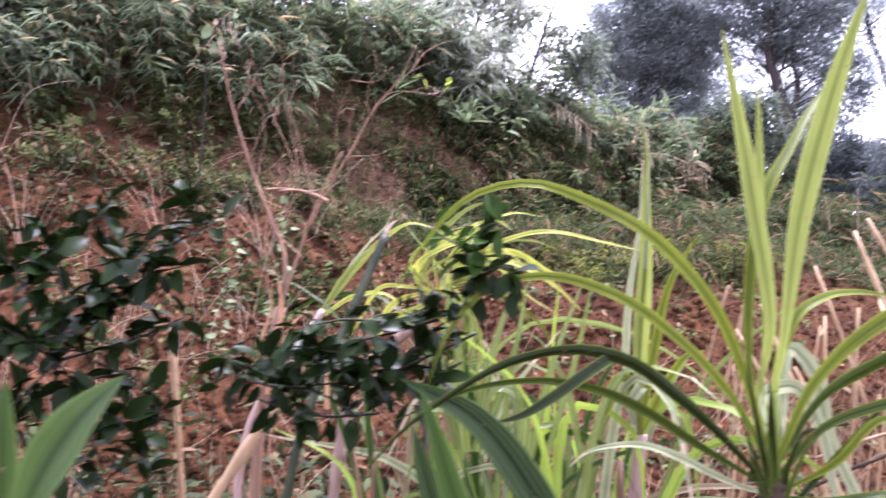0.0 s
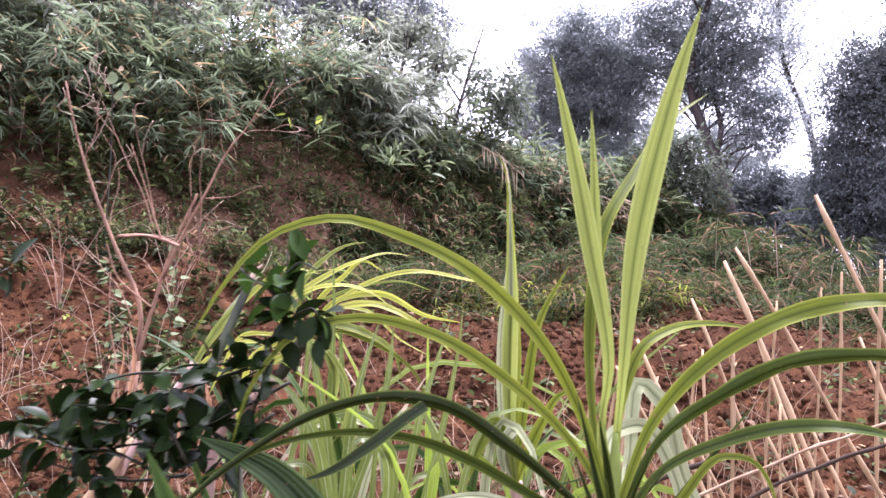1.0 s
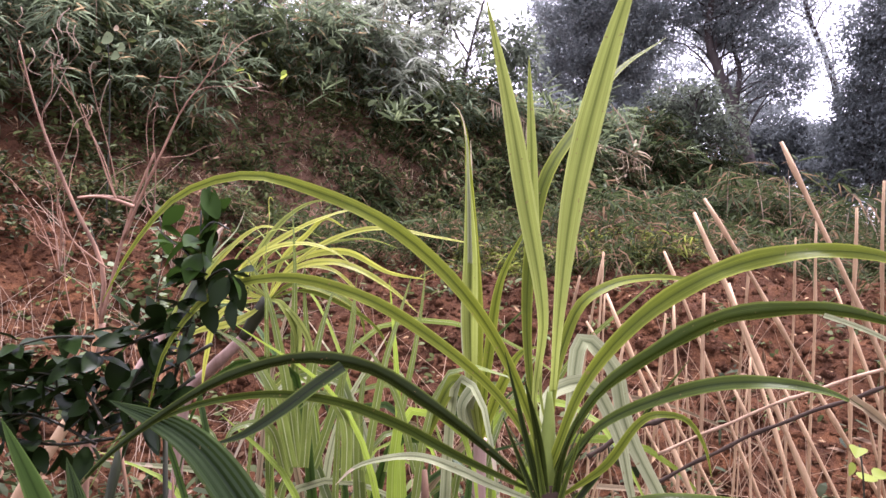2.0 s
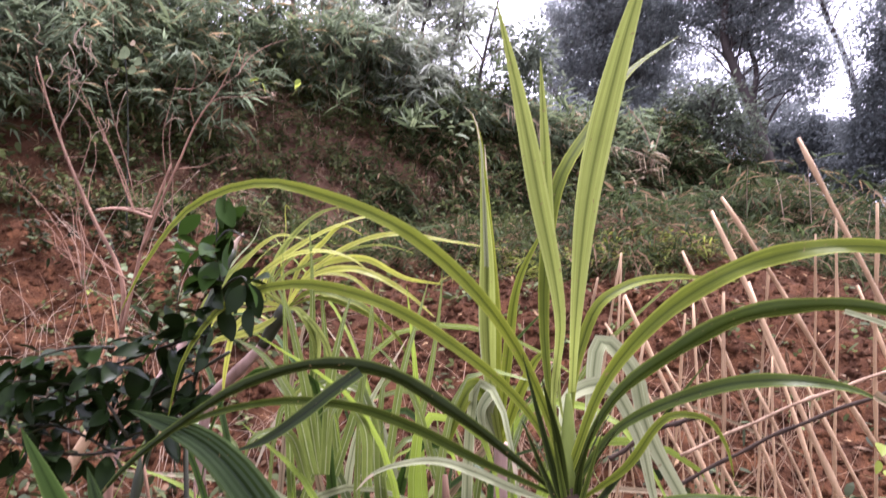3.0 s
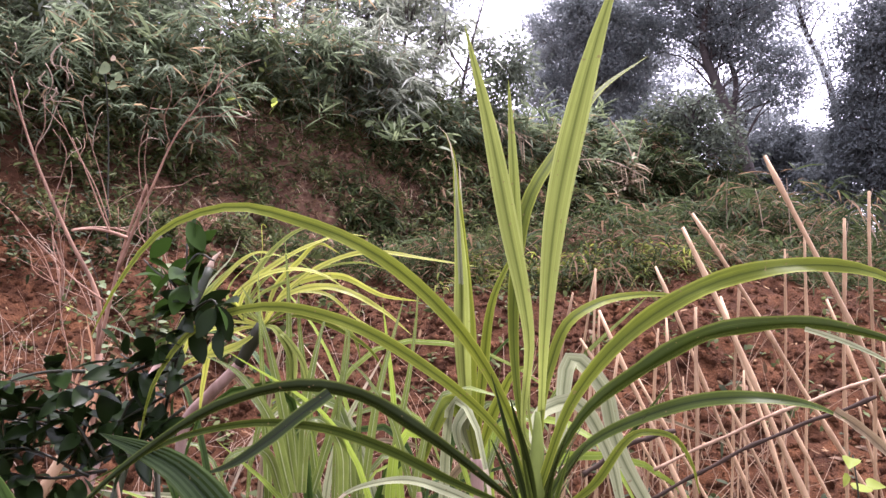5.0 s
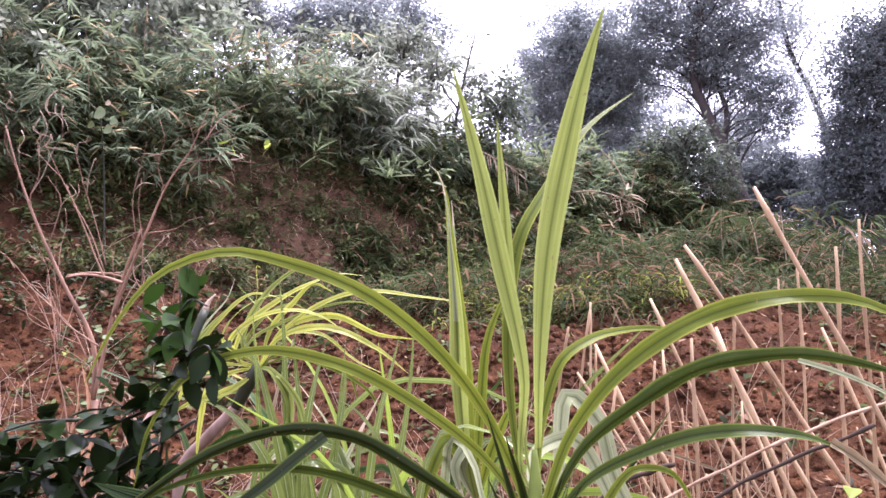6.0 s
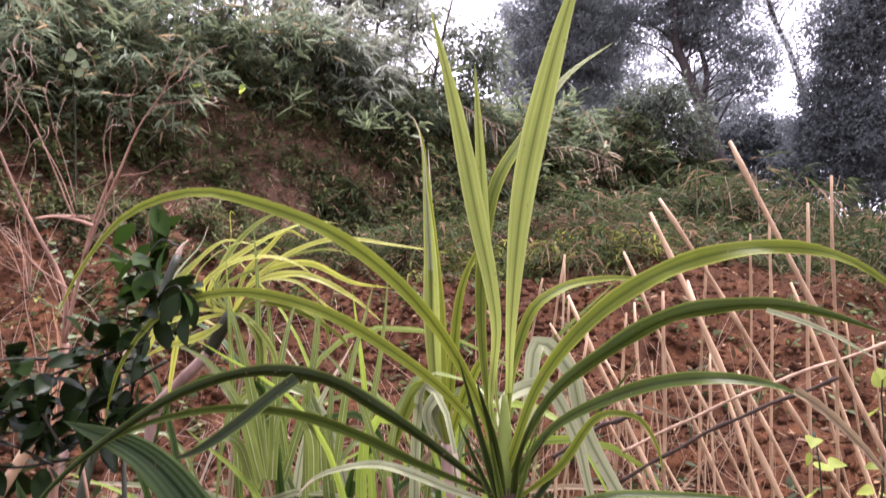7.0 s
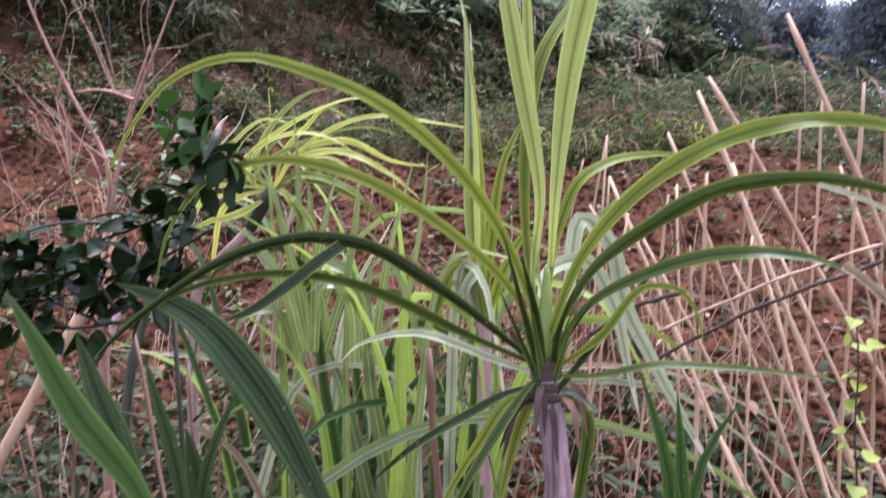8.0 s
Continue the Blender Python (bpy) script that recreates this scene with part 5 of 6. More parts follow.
STAKES = [
    ((0.950, 1.282, 1.659), (1.080, 1.269, 1.313), 0.0074), ((0.867, 1.483, 1.576), (0.956, 1.447, 1.322), 0.0085),
    ((0.876, 1.450, 1.596), (1.041, 1.435, 1.270), 0.0070), ((1.130, 1.343, 1.606), (1.132, 1.375, 1.360), 0.0052),
    ((1.132, 1.448, 1.576), (1.130, 1.484, 1.300), 0.0060), ((1.078, 1.480, 1.557), (1.071, 1.515, 1.283), 0.0050),
    ((1.050, 1.503, 1.531), (1.034, 1.545, 1.203), 0.0042), ((0.973, 1.524, 1.507), (0.949, 1.542, 1.208), 0.0046),
    ((0.839, 1.601, 1.516), (0.916, 1.554, 1.269), 0.0062), ((0.728, 1.628, 1.517), (0.704, 1.645, 1.383), 0.0048),
    ((0.684, 1.653, 1.474), (0.656, 1.670, 1.342), 0.0050), ((0.721, 1.558, 1.435), (0.790, 1.514, 1.244), 0.0075),
    ((0.820, 1.515, 1.398), (0.805, 1.533, 1.257), 0.0048), ((0.846, 1.563, 1.417), (0.840, 1.536, 1.234), 0.0050),
    ((0.888, 1.512, 1.434), (0.875, 1.499, 1.217), 0.0068), ((0.690, 1.614, 1.384), (0.740, 1.579, 1.277), 0.0055),
    ((0.953, 1.477, 1.321), (0.945, 1.468, 1.160), 0.0042), ((1.121, 1.516, 1.440), (1.178, 1.452, 1.168), 0.0065),
    ((0.947, 1.561, 1.453), (0.980, 1.487, 1.251), 0.0065), ((0.749, 1.517, 1.366), (0.727, 1.530, 1.261), 0.0045),
    ((0.776, 1.524, 1.319), (0.846, 1.496, 1.161), 0.0060), ((0.992, 1.452, 1.291), (1.054, 1.414, 1.126), 0.0060),
    ((-0.114, 1.244, 1.276), (-0.258, 1.216, 1.032), 0.0175), ((-0.276, 1.124, 1.347), (-0.260, 1.139, 1.165), 0.0085),
    ((0.908, 1.431, 1.278), (0.962, 1.411, 1.131), 0.0055), ((0.731, 1.644, 1.519), (0.709, 1.615, 1.322), 0.0045),
]
rng = random.Random(8)
for k in range(9):
    sx, sy = rng.uniform(0.72, 1.3), rng.uniform(1.45, 1.95)
    tip = (sx + rng.gauss(0, 0.03), sy, rng.uniform(1.22, 1.48))
    STAKES.append((tip, (sx + rng.gauss(0, 0.03), sy, 0.7), rng.uniform(0.003, 0.0048)))
for k, (a, b, r) in enumerate(STAKES):
    stake(a, b, r, "leaning dry bamboo stake pushed into the soil" if abs(a[0] - b[0]) > 0.04 else "upright dry bamboo stake pushed into the soil", seed=k)


def rail(name, a, b, r, label, mat, category):
    p = glide([a, tuple((Vector(a) + Vector(b)) / 2 + Vector((0, 0, 0.012))), b], 26)
    rad = r * (1 + 0.18 * np.sin(np.arange(26) * 1.7 + 40 * a[0]))
    rad[::6] *= 1.25
    p[:, 2] += 0.0011 * np.sin(np.arange(26) * 0.9 + 30 * a[0])
    return tagged(part(name, mesh_of(name, *tube_data(p, rad, 9)), mat), label, category)


stake((0.404, 1.190, 1.182), (0.409, 1.184, 1.033), 0.010, "short brown bamboo stub standing among the cane grass", STUB_WOOD, 77)
for a, b, r in (((0.002, 1.119, 1.226), (0.051, 1.083, 1.022), 0.0075), ((-0.031, 1.013, 1.146), (-0.038, 1.008, 1.032), 0.006), ((-0.120, 1.057, 1.115), (-0.108, 1.053, 1.017), 0.005),
                ((0.019, 1.267, 1.157), (0.027, 1.260, 0.971), 0.006), ((-0.069, 1.161, 1.137), (-0.096, 1.153, 0.983), 0.005), ((0.047, 1.366, 1.081), (0.023, 1.357, 0.911), 0.0055)):
    stake(a, b, 0.65 * r, "broken dry cane stalk among the weeds", STUB_WOOD, int(1e5 * r))
rail("cross_stake", (0.780, 1.430, 1.165), (1.215, 1.357, 1.335), 0.0026, "dry bamboo cane tied across the stakes", STRAW, "stake")
rail("dark_pole", (0.767, 1.408, 1.120), (1.110, 1.335, 1.281), 0.0031, "thin dark weathered pole across the stakes", DARK_POLE, "pole")
rail("dark_pole", (0.652, 1.338, 1.174), (0.798, 1.333, 1.240), 0.0038, "short dark weathered pole behind the cane", DARK_POLE, "pole")


# ---------------------------------------------------------------- bare sapling
fork = (-0.223, 1.544, 1.387)
sapling = thing("bare_sapling", (fork[0], fork[1], gz(fork[0], fork[1])), "leafless sapling with thin reddish-brown twigs", "sapling")
part("trunk", tube("trunk", [(fork[0] - 0.02, fork[1], gz(fork[0] - 0.02, fork[1]) - 0.03), (-0.243, 1.558, 1.273), fork], 0.012, 0.010, 8, 14), TWIG_WOOD, sapling)
for pts, r0, r1 in [
    ([(-0.223, 1.544, 1.387), (-0.215, 1.532, 1.481), (-0.267, 1.514, 1.609), (-0.312, 1.498, 1.727), (-0.338, 1.486, 1.813), (-0.358, 1.473, 1.908)], 0.0085, 0.003),
    ([(-0.223, 1.544, 1.387), (-0.191, 1.522, 1.479), (-0.148, 1.498, 1.600), (-0.101, 1.476, 1.694)], 0.007, 0.0045),
    ([(-0.167, 1.505, 1.540), (-0.127, 1.486, 1.619), (-0.079, 1.457, 1.694), (-0.037, 1.447, 1.773), (0.002, 1.442, 1.821), (0.043, 1.433, 1.900)], 0.006, 0.0015),
    ([(-0.264, 1.523, 1.621), (-0.228, 1.533, 1.626), (-0.190, 1.544, 1.623), (-0.153, 1.546, 1.612)], 0.0055, 0.003),
    ([(-0.196, 1.533, 1.626), (-0.218, 1.524, 1.699), (-0.256, 1.523, 1.772), (-0.284, 1.514, 1.837), (-0.302, 1.508, 1.881)], 0.003, 0.0012),
    ([(-0.197, 1.542, 1.640), (-0.211, 1.532, 1.716), (-0.232, 1.520, 1.802), (-0.244, 1.511, 1.867)], 0.0025, 0.001),
    ([(-0.113, 1.479, 1.669), (-0.119, 1.487, 1.608), (-0.108, 1.491, 1.582)], 0.003, 0.002),
    ([(-0.079, 1.457, 1.694), (-0.054, 1.451, 1.744), (-0.016, 1.464, 1.807), (0.037, 1.493, 1.819), (0.097, 1.545, 1.822)], 0.0022, 0.0008),
    ([(-0.112, 1.478, 1.679), (-0.113, 1.469, 1.751), (-0.094, 1.461, 1.812), (-0.073, 1.437, 1.846)], 0.002, 0.0008),
    ([(-0.312, 1.498, 1.727), (-0.320, 1.492, 1.770), (-0.301, 1.487, 1.810), (-0.299, 1.479, 1.873)], 0.003, 0.001),
    ([(-0.294, 1.505, 1.674), (-0.281, 1.510, 1.717), (-0.272, 1.513, 1.771), (-0.296, 1.507, 1.815)], 0.0025, 0.001),
    ([(-0.233, 1.544, 1.461), (-0.261, 1.535, 1.526), (-0.296, 1.528, 1.570), (-0.303, 1.523, 1.613), (-0.284, 1.516, 1.664)], 0.003, 0.001),
    ([(-0.252, 1.549, 1.494), (-0.288, 1.546, 1.512), (-0.339, 1.540, 1.552), (-0.381, 1.536, 1.576)], 0.002, 0.001),
    ([(0.002, 1.442, 1.821), (0.028, 1.459, 1.850), (0.070, 1.476, 1.879)], 0.0015, 0.0007),
    ([(-0.134, 1.403, 1.593), (-0.143, 1.394, 1.621), (-0.156, 1.379, 1.671), (-0.178, 1.349, 1.755)], 0.0042, 0.0014),
    ([(-0.081, 1.428, 1.576), (-0.075, 1.418, 1.656), (-0.075, 1.403, 1.728), (-0.067, 1.397, 1.769)], 0.0030, 0.0010),
    ([(-0.149, 1.407, 1.480), (-0.174, 1.393, 1.502), (-0.196, 1.381, 1.523), (-0.216, 1.363, 1.585)], 0.0042, 0.0020),
    ([(-0.188, 1.387, 1.311), (-0.198, 1.385, 1.389), (-0.209, 1.378, 1.455), (-0.210, 1.372, 1.538)], 0.0030, 0.0014),
    ([(-0.110, 1.414, 1.588), (-0.138, 1.400, 1.599), (-0.167, 1.385, 1.603), (-0.191, 1.374, 1.599)], 0.0060, 0.0035),
]:
    part("twig", tube("twig", pts, (0.58 if r0 > 0.0045 else 0.42) * r0, 0.45 * r1, 6, 16), TWIG_WOOD, sapling)
rng = np.random.default_rng(91)
for ob in [o for o in sapling.children if o.name.startswith("twig")][:14]:
    v = np.array([p.co for p in ob.data.vertices]).reshape(-1, 6, 3).mean(1)
    for _ in range(2):
        k = int(rng.integers(5, len(v) - 1))
        d = unit(unit(v[k] - v[k - 1]) + rng.normal(0, 0.6, 3) + np.array([0, 0, 0.2]))
        h = rng.uniform(0.04, 0.13)
        line = [v[k], v[k] + d * h * 0.4 + rng.normal(0, 0.005, 3), v[k] + d * h * 0.75 + rng.normal(0, 0.008, 3), v[k] + d * h + rng.normal(0, 0.012, 3)]
        part("twig", tube("twig", line, 0.0009, 0.0004, 5, 10), TWIG_PALE if rng.random() < 0.4 else TWIG_WOOD, sapling)
ORANGE_DRY = blade_leaf("orange_dry_blade", (0.22, 0.11, 0.055), (0.55, 0.31, 0.17), (0.6, 0.4, 0.26), rough=0.7, through_it=0.3)
flakes = thing("dry_leaf_sheath", (-0.209, 1.503, 1.317), "curled dry orange-brown leaf sheath at the sapling", "dry leaf")
for pts, w, turn in [([(-0.228, 1.515, 1.217), (-0.216, 1.502, 1.318), (-0.205, 1.495, 1.378), (-0.217, 1.484, 1.460)], 0.0238, 50), ([(-0.204, 1.487, 1.279), (-0.176, 1.478, 1.357), (-0.151, 1.475, 1.386)], 0.0238, 80), ([(-0.029, 1.314, 1.245), (-0.011, 1.306, 1.314), (-0.019, 1.300, 1.359)], 0.0204, 40),
                     ([(-0.245, 1.513, 1.228), (-0.244, 1.502, 1.320), (-0.225, 1.493, 1.389), (-0.230, 1.486, 1.440)], 0.0153, 60), ([(-0.176, 1.465, 1.222), (-0.153, 1.458, 1.279), (-0.159, 1.452, 1.329)], 0.0187, -50), ([(-0.092, 1.419, 1.206), (-0.092, 1.409, 1.281), (-0.103, 1.402, 1.334)], 0.0170, 70)]:
    part("blade", ribbon("blade", pts, 0.62 * w, root=0.7, taper=3, n=16, twist=turn, wave=0.12, fold=0.5), ORANGE_DRY, flakes)


# ---------------------------------------------------------------- citrus shrub
def oval_leaves(rng, stems, count, length):
    pos, way = [], []
    for pts in stems:
        line = glide(pts, 40)
        span = float(np.linalg.norm(np.diff(line, axis=0), axis=1).sum())
        for _ in range(int(count * span / 0.14)):
            k = int(rng.integers(6, 40))
            out = unit(rng.normal(size=3) + np.array([0, -0.35, 0.15]))
            pos.append(line[k])
            way.append(out)
    return np.array(pos), np.array(way), length * rng.uniform(0.6, 1.2, len(pos))


def citrus_shrub(place, stems, count, seed, label, length=0.037, fresh_above=9.0):
    rng = np.random.default_rng(seed)
    root = thing("citrus_shrub", (place[0], place[1], gz(place[0], place[1])), label, "shrub")
    part("trunk", tube("trunk", [(place[0], place[1], gz(place[0], place[1]) - 0.03), (place[0] + 0.01, place[1], (gz(place[0], place[1]) + place[2]) / 2), place], 0.0036, 0.003, 8, 10), GREEN_STEM, root)
    for pts in stems:
        part("branch", tube("branch", pts, 0.0021, 0.0009, 6, 14), GREEN_STEM, root)
    pos, way, ll = oval_leaves(rng, stems, count, length)
    for p, w, s in zip(pos, way, ll):
        w = Vector(w)
        side = w.cross(Vector((rng.normal(0, 0.5), rng.normal(0, 0.5), 1))).normalized()
        up = side.cross(w)
        verts, uvs = [], []
        for i in range(6):
            f = i / 5
            half = s * 0.25 * math.sin(math.pi * (0.03 + 0.95 * f)) ** 0.85 + 0.0006
            c = Vector(p) + w * (s * f + 0.006) - up * (0.22 * s * f * f)
            for u in (-1, 0, 1):
                verts.append(c + side * (u * half) + up * (0.28 * half * abs(u)))
        faces = [(3 * i + c, 3 * i + c + 1, 3 * i + c + 4, 3 * i + c + 3) for i in range(5) for c in (0, 1)]
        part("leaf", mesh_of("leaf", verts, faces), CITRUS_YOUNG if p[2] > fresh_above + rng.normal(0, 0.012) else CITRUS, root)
    return root


hub = (0.130, 0.939, 1.291)
citrus_shrub(hub, [
    [hub] + [(0.149, 0.922, 1.341), (0.167, 0.906, 1.390), (0.187, 0.891, 1.432), (0.189, 0.875, 1.480), (0.190, 0.871, 1.510)],
    [(0.183, 0.893, 1.420), (0.204, 0.870, 1.442), (0.222, 0.860, 1.447), (0.229, 0.864, 1.417)],
    [(0.186, 0.890, 1.444), (0.168, 0.886, 1.469), (0.142, 0.904, 1.484), (0.126, 0.912, 1.498)],
    [(0.163, 0.907, 1.384), (0.130, 0.915, 1.392), (0.103, 0.926, 1.387), (0.090, 0.934, 1.393)],
    [hub] + [(0.080, 0.934, 1.319), (0.037, 0.942, 1.327), (-0.013, 0.952, 1.316), (-0.071, 0.960, 1.324)],
    [hub] + [(0.063, 0.957, 1.292), (0.000, 0.976, 1.293), (-0.065, 0.986, 1.282), (-0.137, 1.003, 1.296)],
    [(0.190, 0.874, 1.486), (0.204, 0.863, 1.496), (0.228, 0.845, 1.487)],
    [(0.074, 0.924, 1.277), (0.027, 0.908, 1.315), (-0.029, 0.906, 1.327), (-0.092, 0.907, 1.314)],
    [(0.084, 0.893, 1.281), (0.053, 0.886, 1.329), (0.004, 0.884, 1.341), (-0.045, 0.883, 1.343)],
    [(0.048, 0.947, 1.255), (-0.016, 0.942, 1.287), (-0.081, 0.940, 1.293), (-0.133, 0.935, 1.331)],
    [(0.087, 0.922, 1.290), (0.105, 0.917, 1.334), (0.133, 0.903, 1.365), (0.120, 0.899, 1.390)],
    [(0.065, 0.956, 1.260), (-0.007, 0.956, 1.253), (-0.072, 0.954, 1.266), (-0.136, 0.961, 1.284)],
    [(0.189, 0.917, 1.368), (0.138, 0.918, 1.340), (0.093, 0.918, 1.318), (0.054, 0.920, 1.299)],
    [(0.145, 0.901, 1.383), (0.085, 0.896, 1.363), (0.032, 0.890, 1.346), (-0.005, 0.891, 1.324)],
    [(0.173, 0.909, 1.333), (0.134, 0.913, 1.304), (0.106, 0.919, 1.275)],
    [(0.079, 0.871, 1.377), (0.031, 0.869, 1.377), (-0.015, 0.865, 1.365)],
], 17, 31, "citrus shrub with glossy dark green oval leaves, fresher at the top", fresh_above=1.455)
hub = (-0.302, 0.853, 1.314)
citrus_shrub(hub, [
    [hub] + [(-0.265, 0.851, 1.382), (-0.209, 0.840, 1.443), (-0.161, 0.829, 1.490), (-0.136, 0.830, 1.511)], [hub] + [(-0.342, 0.865, 1.379), (-0.371, 0.860, 1.425), (-0.413, 0.854, 1.457)],
    [hub] + [(-0.283, 0.818, 1.394), (-0.297, 0.814, 1.438), (-0.318, 0.809, 1.476)], [hub] + [(-0.260, 0.872, 1.369), (-0.208, 0.872, 1.419), (-0.161, 0.874, 1.434)], [hub] + [(-0.314, 0.800, 1.341), (-0.366, 0.794, 1.364), (-0.416, 0.790, 1.375)],
    [(-0.265, 0.851, 1.382), (-0.242, 0.869, 1.424), (-0.197, 0.890, 1.455), (-0.136, 0.911, 1.494)], [(-0.342, 0.865, 1.379), (-0.340, 0.892, 1.421), (-0.304, 0.902, 1.466), (-0.283, 0.910, 1.510)],
    [hub] + [(-0.266, 0.875, 1.328), (-0.227, 0.896, 1.343), (-0.170, 0.908, 1.373)], [hub] + [(-0.322, 0.844, 1.287), (-0.336, 0.824, 1.263), (-0.387, 0.822, 1.247)], [hub] + [(-0.264, 0.838, 1.284), (-0.226, 0.832, 1.267), (-0.199, 0.837, 1.230)],
    [(-0.338, 0.874, 1.271), (-0.364, 0.875, 1.229), (-0.389, 0.877, 1.187)], [(-0.290, 0.878, 1.259), (-0.302, 0.881, 1.211), (-0.334, 0.883, 1.162)], [(-0.240, 0.861, 1.263), (-0.199, 0.868, 1.219), (-0.190, 0.872, 1.173)], [(-0.275, 0.895, 1.313), (-0.225, 0.901, 1.287), (-0.182, 0.908, 1.241)],
    [(-0.276, 0.881, 1.233), (-0.253, 0.887, 1.186), (-0.259, 0.889, 1.145)],
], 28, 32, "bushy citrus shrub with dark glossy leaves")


# ---------------------------------------------------------------- broad pleated leaves and shoots
def stalked_leaf(plant, foot, pts, w, mat, pleats=0, taper=3.0):
    """A broad blade on a thin stalk that comes out of the soil."""
    low = (foot[0], foot[1], gz(foot[0], foot[1]) - 0.02)
    mid = tuple((Vector(low) * 0.5 + Vector(pts[0]) * 0.5) + Vector((0, 0, 0.06)))
    leaf = part("leaf", ribbon("leaf", pts, w, taper=taper, root=0.2, reach=0.72, pleats=pleats, n=30), mat, plant)
    part("stalk", tube("stalk", [low, mid, pts[0]], 0.005, 0.0035, 7, 12), GREEN_STEM, leaf)


def pleated_plant(foot, rows):
    plant = thing("palm_grass", (foot[0], foot[1], gz(foot[0], foot[1])), "palm grass with broad dark green pleated leaves", "palm grass")
    for k, (pts, w) in enumerate(rows):
        stalked_leaf(plant, foot, pts, w, LUSH if len(rows) > 1 and k == 0 else PLEATED, 0 if len(rows) > 1 and k == 0 else 6)


pleated_plant((0.440, 0.795, 0.856), [([(0.372, 0.800, 1.000), (0.318, 0.815, 1.098), (0.257, 0.830, 1.203), (0.190, 0.841, 1.277), (0.106, 0.848, 1.314)], 0.054)])
pleated_plant((0.232, 0.669, 0.945), [
    ([(0.243, 0.655, 1.072), (0.216, 0.627, 1.171), (0.185, 0.598, 1.240), (0.168, 0.580, 1.294), (0.155, 0.570, 1.330)], 0.03),
    ([(0.203, 0.692, 1.055), (0.175, 0.695, 1.178), (0.154, 0.697, 1.232), (0.138, 0.698, 1.282)], 0.034),
    ([(0.226, 0.723, 1.041), (0.207, 0.727, 1.168), (0.193, 0.728, 1.220), (0.185, 0.729, 1.251)], 0.018),
    ([(0.210, 0.751, 1.027), (0.232, 0.758, 1.159), (0.258, 0.762, 1.217)], 0.014),
    ([(0.207, 0.820, 0.995), (0.193, 0.824, 1.111), (0.183, 0.826, 1.163)], 0.034),
])
foot = (-0.082, 0.449, 1.157)
near = thing("broad_leaf_plant", (foot[0], foot[1], gz(foot[0], foot[1])), "low plant with broad bright green leaves", "plant")
for pts, w in [([(-0.099, 0.444, 1.205), (-0.088, 0.440, 1.257), (-0.062, 0.439, 1.305), (-0.029, 0.438, 1.340)], 0.05), ([(-0.112, 0.453, 1.201), (-0.114, 0.449, 1.254), (-0.114, 0.445, 1.300), (-0.113, 0.443, 1.333)], 0.036), ([(-0.107, 0.463, 1.206), (-0.109, 0.460, 1.244), (-0.112, 0.458, 1.267)], 0.02)]:
    stalked_leaf(near, foot, pts, w, LUSH, 0, 2.4)
foot = (0.721, 1.017, 0.937)
shoots = thing("cane_shoot", (foot[0], foot[1], gz(foot[0], foot[1])), "young green cane shoots beside the stem", "cane shoot")
for pts, w in [([(0.715, 1.019, 0.986), (0.704, 1.022, 1.076), (0.675, 1.025, 1.181)], 0.052), ([(0.724, 1.020, 0.986), (0.724, 1.023, 1.076), (0.722, 1.027, 1.152)], 0.058), ([(0.729, 1.020, 0.986), (0.756, 1.025, 1.075), (0.799, 1.030, 1.135)], 0.044)]:
    part("leaf", ribbon("leaf", [(foot[0], foot[1], gz(foot[0], foot[1]))] + pts, w, taper=2.4, root=0.4, reach=0.5, n=22), DEEP_LEAF, shoots)


# ---------------------------------------------------------------- young vine and yellow plant
def vine(stem_pts, seed, count, length, label, mat=YOUNG_LEAF):
    rng = np.random.default_rng(seed)
    p0 = stem_pts[0]
    root = thing("young_vine", (p0[0], p0[1], gz(p0[0], p0[1])), label, "vine")
    line = [(p0[0], p0[1], gz(p0[0], p0[1]) - 0.02)] + list(stem_pts)
    part("stem", tube("stem", line, 0.0025, 0.0012, 6, 20), GREEN_STEM, root)
    path = glide(stem_pts, 40)
    for k in np.linspace(0, 39, count).astype(int):
        out = unit(rng.normal(size=3) * [1, 0.6, 0.35])
        s = length * rng.uniform(0.6, 1.15)
        w, side = Vector(out), Vector(out).cross(Vector((0, -0.6, 1))).normalized()
        up = side.cross(w)
        c0 = Vector(path[k]) + w * 0.012
        verts = [c0]
        outline = [(0.02, 0.3), (0.2, 0.46), (0.45, 0.42), (0.75, 0.22), (1.0, 0.0), (0.75, -0.22), (0.45, -0.42), (0.2, -0.46), (0.02, -0.3)]
        verts += [c0 + w * (f * s) + side * (h * s) - up * (0.25 * s * f * f - 0.2 * abs(h) * s) for f, h in outline]
        part("leaf", mesh_of("leaf", verts, [(0, i + 1, i + 2) for i in range(8)]), mat, root)
    return root


vine([(1.027, 1.235, 0.927), (1.024, 1.240, 1.043), (1.033, 1.245, 1.142), (1.030, 1.247, 1.208)], 51, 16, 0.031, "young climbing vine with yellow-green heart-shaped leaves")
for k, pts in enumerate(([(-0.642, 2.408, 1.271), (-0.624, 2.392, 1.416), (-0.602, 2.378, 1.546), (-0.637, 2.365, 1.659)], [(-0.497, 2.504, 1.348), (-0.484, 2.489, 1.482), (-0.462, 2.474, 1.617), (-0.474, 2.465, 1.702)])):
    vine(pts, 55 + k, 26, 0.03, "thin climbing weed with small pale green leaves", TUFT_LEAF)
vine([(1.161, 1.337, 1.078), (1.170, 1.328, 1.183), (1.170, 1.321, 1.271), (1.184, 1.314, 1.350)], 52, 18, 0.031, "leafy yellow-green weed beside the stakes")


